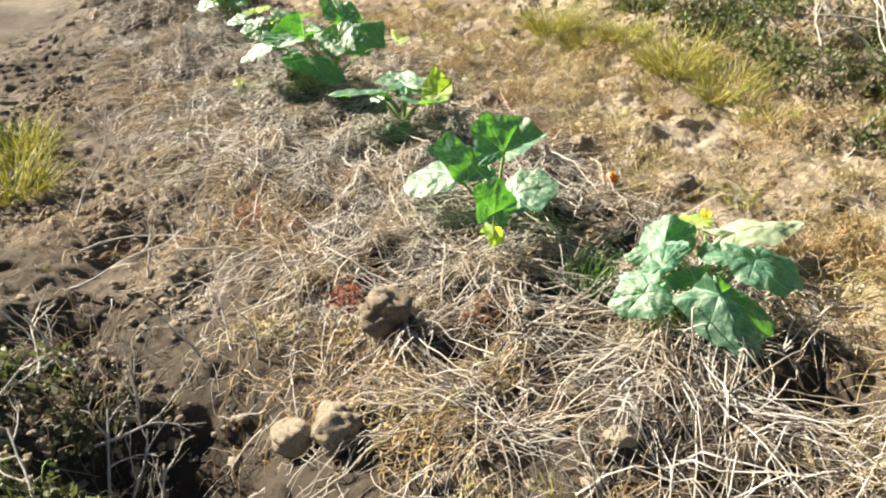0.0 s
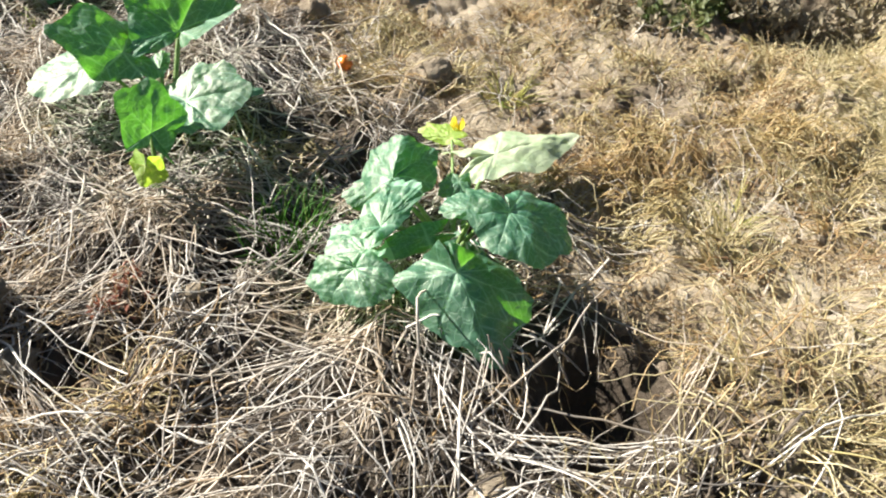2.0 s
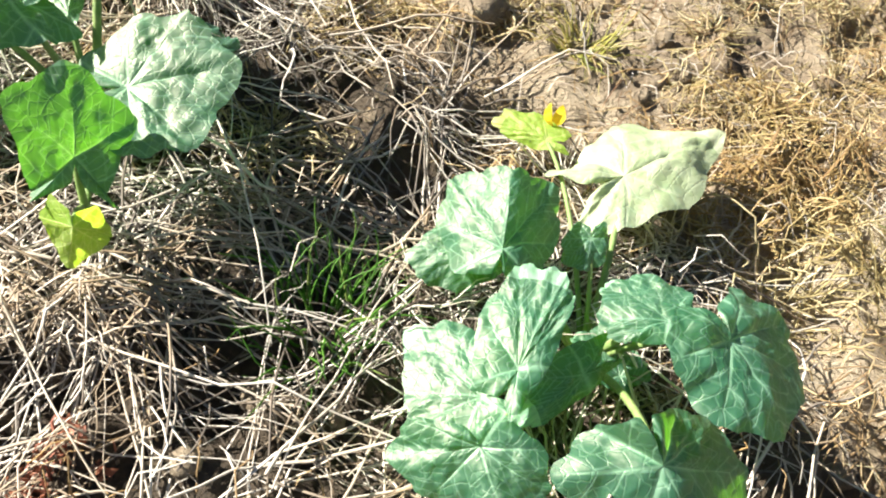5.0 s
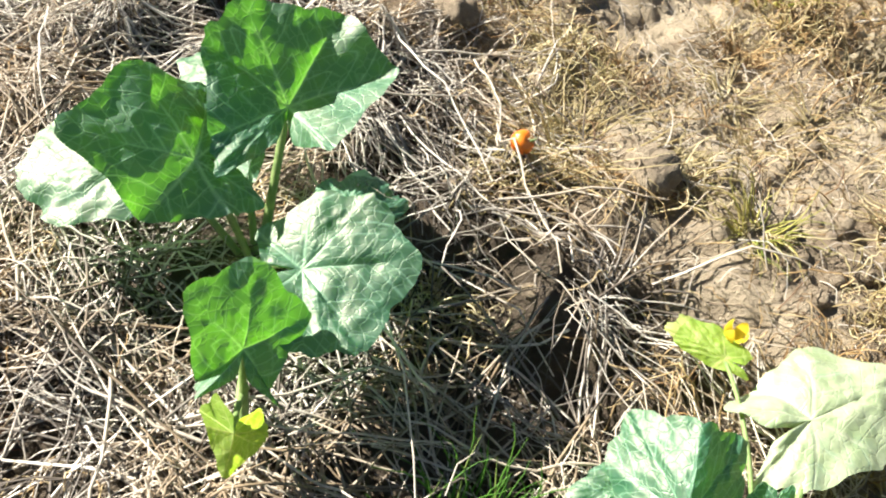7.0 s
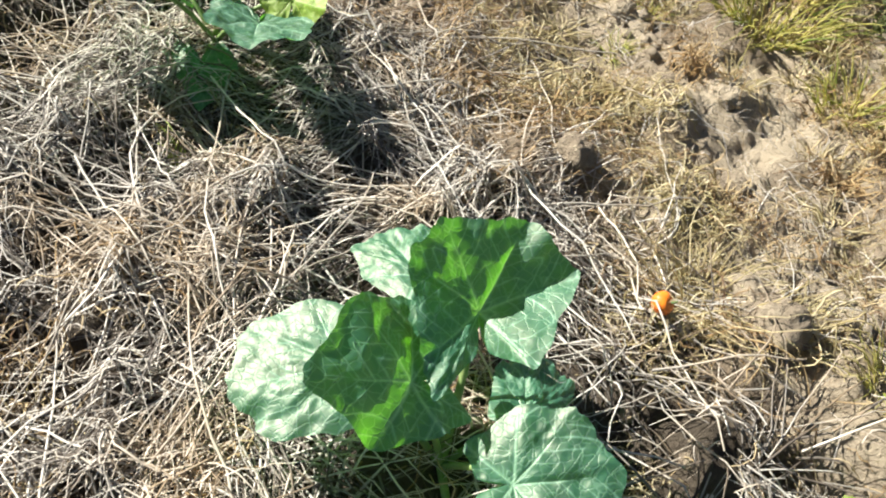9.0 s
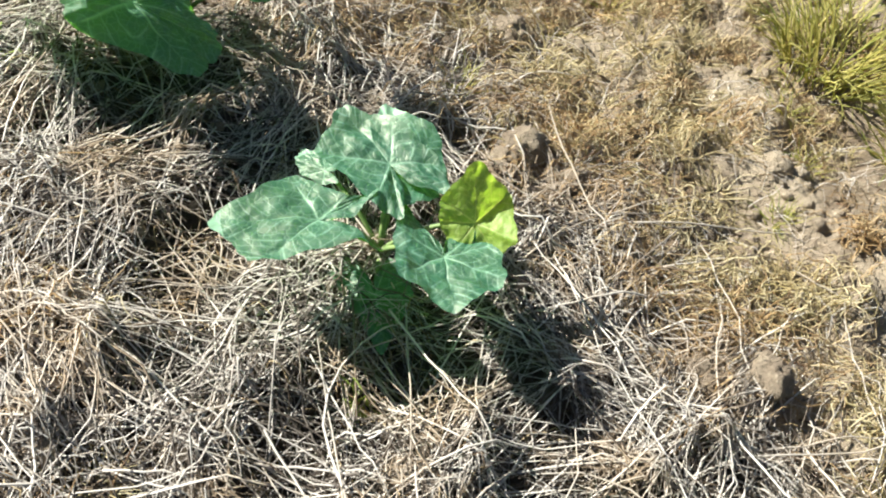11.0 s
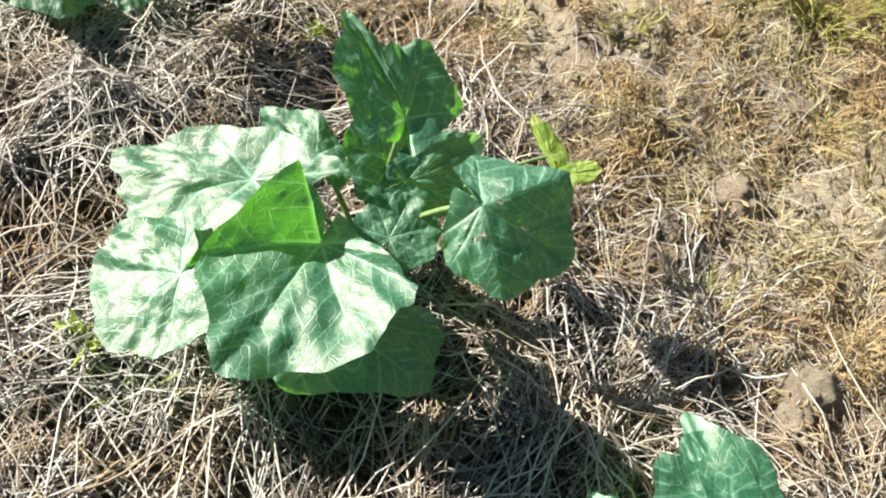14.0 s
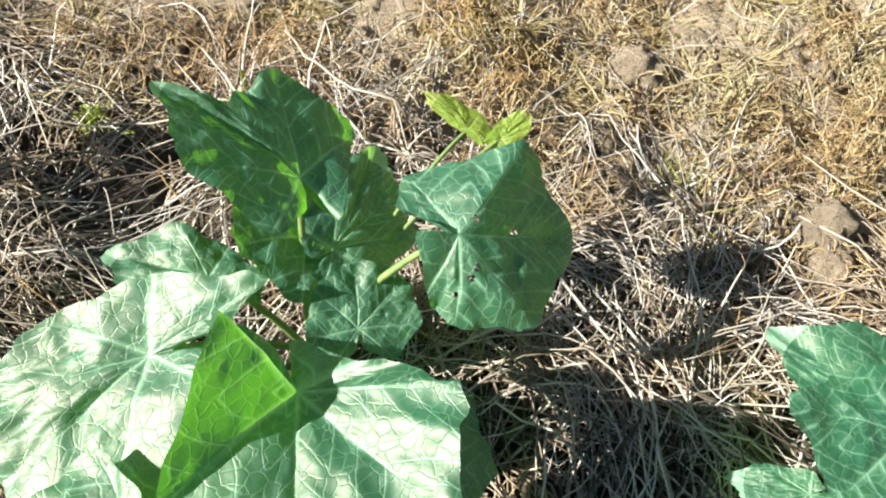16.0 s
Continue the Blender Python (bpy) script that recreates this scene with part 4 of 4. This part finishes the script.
def dry_branch(x, y, heading, length, rise, seed, r=0.005, label="bleached dead branch with forked twigs"):
    br = np.random.default_rng(seed)
    root = new("dry_branch", None)
    tagged(root, label, "branch", "dead branches and stalks")

    def limb(p, h, up, ln, rad, depth, name):
        pts = [p]
        for k in range(7):
            h += br.normal(0, 0.16)
            up += br.normal(0, 0.10)
            q = pts[-1] + np.array([math.cos(h) * math.cos(up), math.sin(h) * math.cos(up), math.sin(up)]) * ln / 7
            q[2] = max(q[2], gz(q[0], q[1]) + rad)
            pts.append(q)
        tube(name, np.array(pts), np.linspace(rad, rad * 0.45, 8), DEAD_WOOD, root, 6)
        if depth:
            for k in (3, 5, 6):
                limb(pts[k], h + br.choice([-1, 1]) * br.uniform(0.4, 0.9), up + br.normal(0, 0.3), ln * br.uniform(0.3, 0.55), rad * 0.55, depth - 1, "twig")

    limb(np.array([x, y, gz(x, y)]), heading, rise, length, r, 2, "main_stem")
    return root


dry_branch(1.80, 3.00, 1.3, 0.6, 0.6, 1)
dry_branch(2.0, 3.2, 0.4, 0.6, 0.4, 2)
dry_branch(1.6, 3.2, -0.3, 0.5, 0.25, 3, 0.004)
dry_branch(2.2, 3.5, 2.4, 0.55, 0.5, 4, 0.004)
dry_branch(2.35, 4.0, 1.0, 0.6, 0.5, 5, 0.004)
for bx, by, bh, bl, br in ((1.85, 4.2, 2.6, 0.5, 0.5), (2.04, 3.7, 2.2, 0.55, 0.6), (1.96, 3.26, 2.0, 0.5, 0.7), (1.62, 3.05, 0.5, 0.45, 0.3), (1.75, 3.6, 0.9, 0.5, 0.45)):
    dry_branch(bx, by, bh, bl, br, int(bx * 100), 0.0045)
for bx, by, bh, bl, br, bs in ((-0.41, 1.82, 1.5, 0.16, 1.0, 6), (-0.41, 1.63, 1.9, 0.22, 0.8, 7), (-0.36, 1.62, 2.3, 0.20, 0.7, 8), (-0.60, 2.43, 1.9, 0.16, 0.7, 9), (-0.24, 2.02, 2.2, 0.16, 0.6, 10),
                               (-0.16, 1.97, 1.6, 0.10, 0.9, 11), (-0.31, 2.00, 2.5, 0.14, 0.7, 12), (-0.65, 1.83, 1.2, 0.24, 0.5, 13), (-0.50, 1.70, 0.6, 0.22, 0.4, 14), (-0.58, 1.95, 2.8, 0.22, 0.35, 15),
                               (-0.78, 2.30, 0.3, 0.32, 0.15, 16), (-0.85, 2.55, 0.4, 0.40, 0.12, 17), (-0.30, 1.50, 1.1, 0.18, 0.6, 18), (-0.46, 1.48, 2.0, 0.22, 0.6, 19), (-0.70, 1.62, 0.9, 0.26, 0.5, 20), (-0.95, 2.75, 1.3, 0.30, 0.6, 21)):
    dry_branch(bx, by, bh, bl, br, bs, 0.0042, "pale broken dead weed stalk in the furrow")

# ---- straw, grass and crumbs that nobody could count ----
def bare(s, l):
    return 1 - 0.45 * step(s, 0.45, 0.6) * (1 - step(s, 1.0, 1.2)) * step(l, 0.1, 0.3) * (1 - step(l, 1.1, 1.5))


def clear_of_hole(pts, rad):
    """Leaves out the strands that would bridge the hole beside the bank."""
    d = np.min(((pts[:, :, 0] - 1.06) / 0.10) ** 2 + ((pts[:, :, 1] - 1.755) / 0.06) ** 2, axis=1)
    keep = d > 1
    return pts[keep], rad[keep]


def near_row(x, y):
    s, l = row_coords(x, y)
    clump = step(fbm(x, y, 6.0, 3, 3), -0.03, 0.15)
    return (1 - np.exp(-((x - 1.06) ** 2 + (y - 1.75) ** 2) / 0.02)) * mulch_amount(x, y) * (0.3 + 0.7 * step(l, -0.3, 0.3)) * (0.04 + 0.96 * clump)


def mulch(name, box, n, length, label):
    """Straw in sheaves: neighbours lie much the same way, some cross over them."""
    x, y = scatter(near_row, box, n)
    n = len(x)
    ln = length * rng.uniform(0.3, 1.2, n)
    head = 11.0 * fbm(x, y, 3.4, 2, 7) + rng.normal(0, 0.24, n) + rng.choice([0, 0, 0, math.pi, math.pi, 0.8, 2.3], n)
    heap = np.clip(fbm(x, y, 6.5, 2, 3) + 0.1, 0, 1)
    lift = rng.random(n) ** 1.4 * 0.03 + 0.06 * heap * rng.random(n)
    pts, rad = lying_strands(x, y, head, ln, 7, rng.uniform(0.03, 0.7, n), lift, rng.uniform(0, 0.03, n), 0.0006 + 0.0018 * rng.random(n) ** 1.8, 0.35)
    v, q = strand_arrays(*clear_of_hole(pts, rad))
    return tagged(array_mesh(name, v, q, STRAW), label, "straw", kind="stuff")


straw_mulch = mulch("straw_mulch", (-1.7, 1.3, 1.7, 5.2), 13800, 0.25, "bleached dry straw mulch spread thickly along the row")
mulch("far_straw", (-4.2, 5.0, 0.2, 9.5), 2600, 0.26, "bleached dry straw mulch at the far end of the row")


def chaff(name, box, n, label):
    x, y = scatter(lambda a, b: np.clip(near_row(a, b) + 0.05, 0, 1), box, n)
    n = len(x)
    pts, rad = lying_strands(x, y, rng.uniform(0, 6.28, n), rng.uniform(0.02, 0.10, n), 4, rng.uniform(0.2, 1.1, n), rng.random(n) * 0.06 * mulch_amount(x, y) + 0.003, rng.uniform(0, 0.02, n), rng.uniform(0.0004, 0.0012, n), 0.2)
    v, q = strand_arrays(*clear_of_hole(pts, rad))
    return tagged(array_mesh(name, v, q, LONG_STRAW), label, "straw", kind="stuff")


def soil_stems(x, y):
    ss, ll = row_coords(x, y)
    return bare(ss, ll) * step(ss, 0.25, 0.4) * (1 - step(ss, 0.8, 1.2)) * (0.08 + 0.92 * step(fbm(x, y, 5.0, 3, 5), -0.05, 0.2)) + 0.5 * step(-ss, 0.6, 0.75) * (1 - step(-ss, 0.9, 1.1))


x, y = scatter(soil_stems, (-1.6, 1.3, 2.0, 5.6), 2400)
n = len(x)
pts, rad = lying_strands(x, y, rng.uniform(0, 6.28, n), rng.uniform(0.04, 0.20, n), 8, rng.uniform(0.2, 1.4, n), rng.random(n) * 0.015, rng.uniform(0, 0.03, n), rng.uniform(0.0005, 0.0014, n), 0.4)
v, q = strand_arrays(*clear_of_hole(pts, rad))
tagged(array_mesh("dry_stems", v, q, LONG_STRAW), "scattered pale dry stems lying on bare soil", "dry stems", kind="stuff")

chaff("broken_straw", (-1.5, 1.3, 1.6, 5.4), 5000, "short broken bits of pale dry straw")


def curly_place(x, y):
    s, l = row_coords(x, y)
    edge = np.exp(-((s - 0.38) / 0.16) ** 2) + 0.7 * np.exp(-((s + 0.62) / 0.2) ** 2)
    soil = 0.34 * step(s, 0.3, 0.6) + 0.10
    patch = step(fbm(x, y, 5.5, 3, 3), 0.04, 0.2)
    return np.clip(bare(s, l) * (edge + soil) * (0.05 + 0.95 * patch), 0, 1)


def curly(name, box, n, label):
    x, y = scatter(curly_place, box, n)
    n = len(x)
    pts, rad = lying_strands(x, y, rng.uniform(0, 6.28, n), rng.uniform(0.04, 0.14, n), 7, rng.uniform(0.6, 2.4, n), rng.random(n) * 0.02, rng.uniform(0.0, 0.045, n), rng.uniform(0.0007, 0.0016, n), 0.5)
    v, q = strand_arrays(pts, rad)
    return tagged(array_mesh(name, v, q, CURLY), label, "dry weeds", kind="stuff")


curly("dry_weeds", (-1.6, 1.2, 2.0, 5.8), 9800, "curly golden-brown dry weed stems on bare soil")


def bank_place(x, y):
    s, l = row_coords(x, y)
    return np.clip((1 - np.exp(-((x - 1.06) ** 2 + (y - 1.75) ** 2) / 0.03)) * bank_amount(x, y) * (0.10 + 0.90 * step(fbm(x, y, 5, 2, 2), -0.12, 0.16)), 0, 1)


def meadow(name, weight, box, n, length, material, label, wide=0.0011):
    x, y = scatter(weight, box, n)
    n = len(x)
    pts, rad = standing_blades(x, y, 12.0 * fbm(x, y, 7.0, 2, 6) + rng.normal(0, 0.6, n), length * rng.uniform(0.4, 1.2, n), 6,
                               rng.uniform(0.4, 1.4, n), rng.uniform(0.6, 2.6, n), rng.uniform(0.6, 1.2, n) * wide)
    v, q = strand_arrays(*clear_of_hole(pts, rad))
    return tagged(array_mesh(name, v, q, material), label, "grass", kind="stuff")


meadow("dry_grass", bank_place, (0.4, 0.9, 3.0, 3.0), 17000, 0.115, DRY_GRASS, "pale dry grass bent over on the bank", 0.0012)


def far_right(x, y):
    s, l = row_coords(x, y)
    return step(s, 1.15, 1.6) * (0.2 + 0.8 * step(fbm(x, y, 3, 2, 1), -0.05, 0.2)) * step(l, -0.2, 0.4)


meadow("bank_grass", far_right, (0.8, 2.4, 4.2, 7.0), 5000, 0.2, GOLD_GRASS, "golden and green grass among the weeds on the bank", 0.0014)


def far_left(x, y):
    s, l = row_coords(x, y)
    return step(-s, 1.2, 1.5) * (0.15 + 0.85 * step(fbm(x, y, 3, 2, 5), 0.0, 0.25))


meadow("field_grass", far_left, (-4.0, 1.0, -0.3, 7.5), 2500, 0.12, GOLD_GRASS, "thin yellowing grass on dry soil beside the bed", 0.0014)


# spiky dry tufts on the bare soil
def tuft_place(x, y):
    s, l = row_coords(x, y)
    return bare(s, l) * step(s, 0.33, 0.5) * (1 - step(s, 1.3, 1.5)) + 0.3 * np.exp(-((s + 0.75) / 0.2) ** 2)


tx, ty = scatter(tuft_place, (-1.2, 1.2, 2.0, 5.6), 320)
for i in range(len(tx)):
    if i % 3 == 0:
        grass_tuft(tx[i], ty[i], int(rng.integers(26, 60)), 0.014, rng.uniform(0.07, 0.13), DRY_GRASS, "flat spiky star of dry grass on bare soil", wide=0.0019, group="dry tufts on the soil", lean=(0.4, 1.3))
    elif i % 3 == 1:
        tangle(tx[i], ty[i], int(rng.integers(30, 90)), rng.uniform(0.03, 0.07), rng.uniform(0.06, 0.12), CURLY if i % 2 else DRY_GRASS, "small tangle of dry weed stems on bare soil")
    else:
        grass_tuft(tx[i], ty[i], int(rng.integers(24, 60)), rng.uniform(0.015, 0.04), rng.uniform(0.05, 0.11), DRY_GRASS if i % 4 else GOLD_GRASS, "spiky tuft of dry yellow grass on bare soil", wide=0.0016, group="dry tufts on the soil", lean=(0.2, 1.0))


# crumbs of soil, joined
def crumbs(name, box, n, rmin, rmax):
    def w(x, y):
        return np.clip(1 - 0.75 * mulch_amount(x, y), 0, 1) * step(fbm(x, y, 4, 2, 2), -0.15, 0.2)
    x, y = scatter(w, box, n)
    n = len(x)
    bm = bmesh.new()
    bmesh.ops.create_icosphere(bm, subdivisions=1, radius=1.0)
    base = np.array([v.co[:] for v in bm.verts])
    tri = np.array([[v.index for v in f.verts] for f in bm.faces])
    bm.free()
    r = rmin + (rmax - rmin) * rng.random(n) ** 3
    sh = 1 + rng.normal(0, 0.2, (n, len(base), 1))
    v = base[None] * sh * r[:, None, None] * np.array([1, 1, 0.7]) + np.stack([x, y, ground_z(x, y) + 0.05 * r], -1)[:, None, :]
    quads = (np.arange(n)[:, None, None] * len(base) + tri[None]).reshape(-1, 3)
    me = bpy.data.meshes.new(name)
    me.from_pydata(v.reshape(-1, 3).tolist(), [], quads.tolist())
    me.materials.append(CLOD)
    me.polygons.foreach_set("use_smooth", [True] * len(me.polygons))
    return tagged(new(name, me), "crumbs and small lumps of dry clay soil", "soil", kind="stuff")


crumbs("soil_crumbs", (-1.8, 1.0, 2.2, 5.5), 14000, 0.002, 0.019)

# the longest straws on top, one by one
x, y = scatter(near_row, (-0.9, 1.5, 1.4, 4.4), 290)
n = len(x)
pts, rad = lying_strands(x, y, rng.uniform(0, 6.28, n), rng.uniform(0.18, 0.42, n), 9, rng.uniform(0.05, 0.5, n), rng.uniform(0.02, 0.05, n), rng.uniform(0, 0.03, n), rng.uniform(0.0012, 0.0022, n), 0.4)
for i in range(n):
    v, q = strand_arrays(pts[i:i + 1], rad[i:i + 1], 5)
    array_mesh("straw", v, q, LONG_STRAW, straw_mulch)
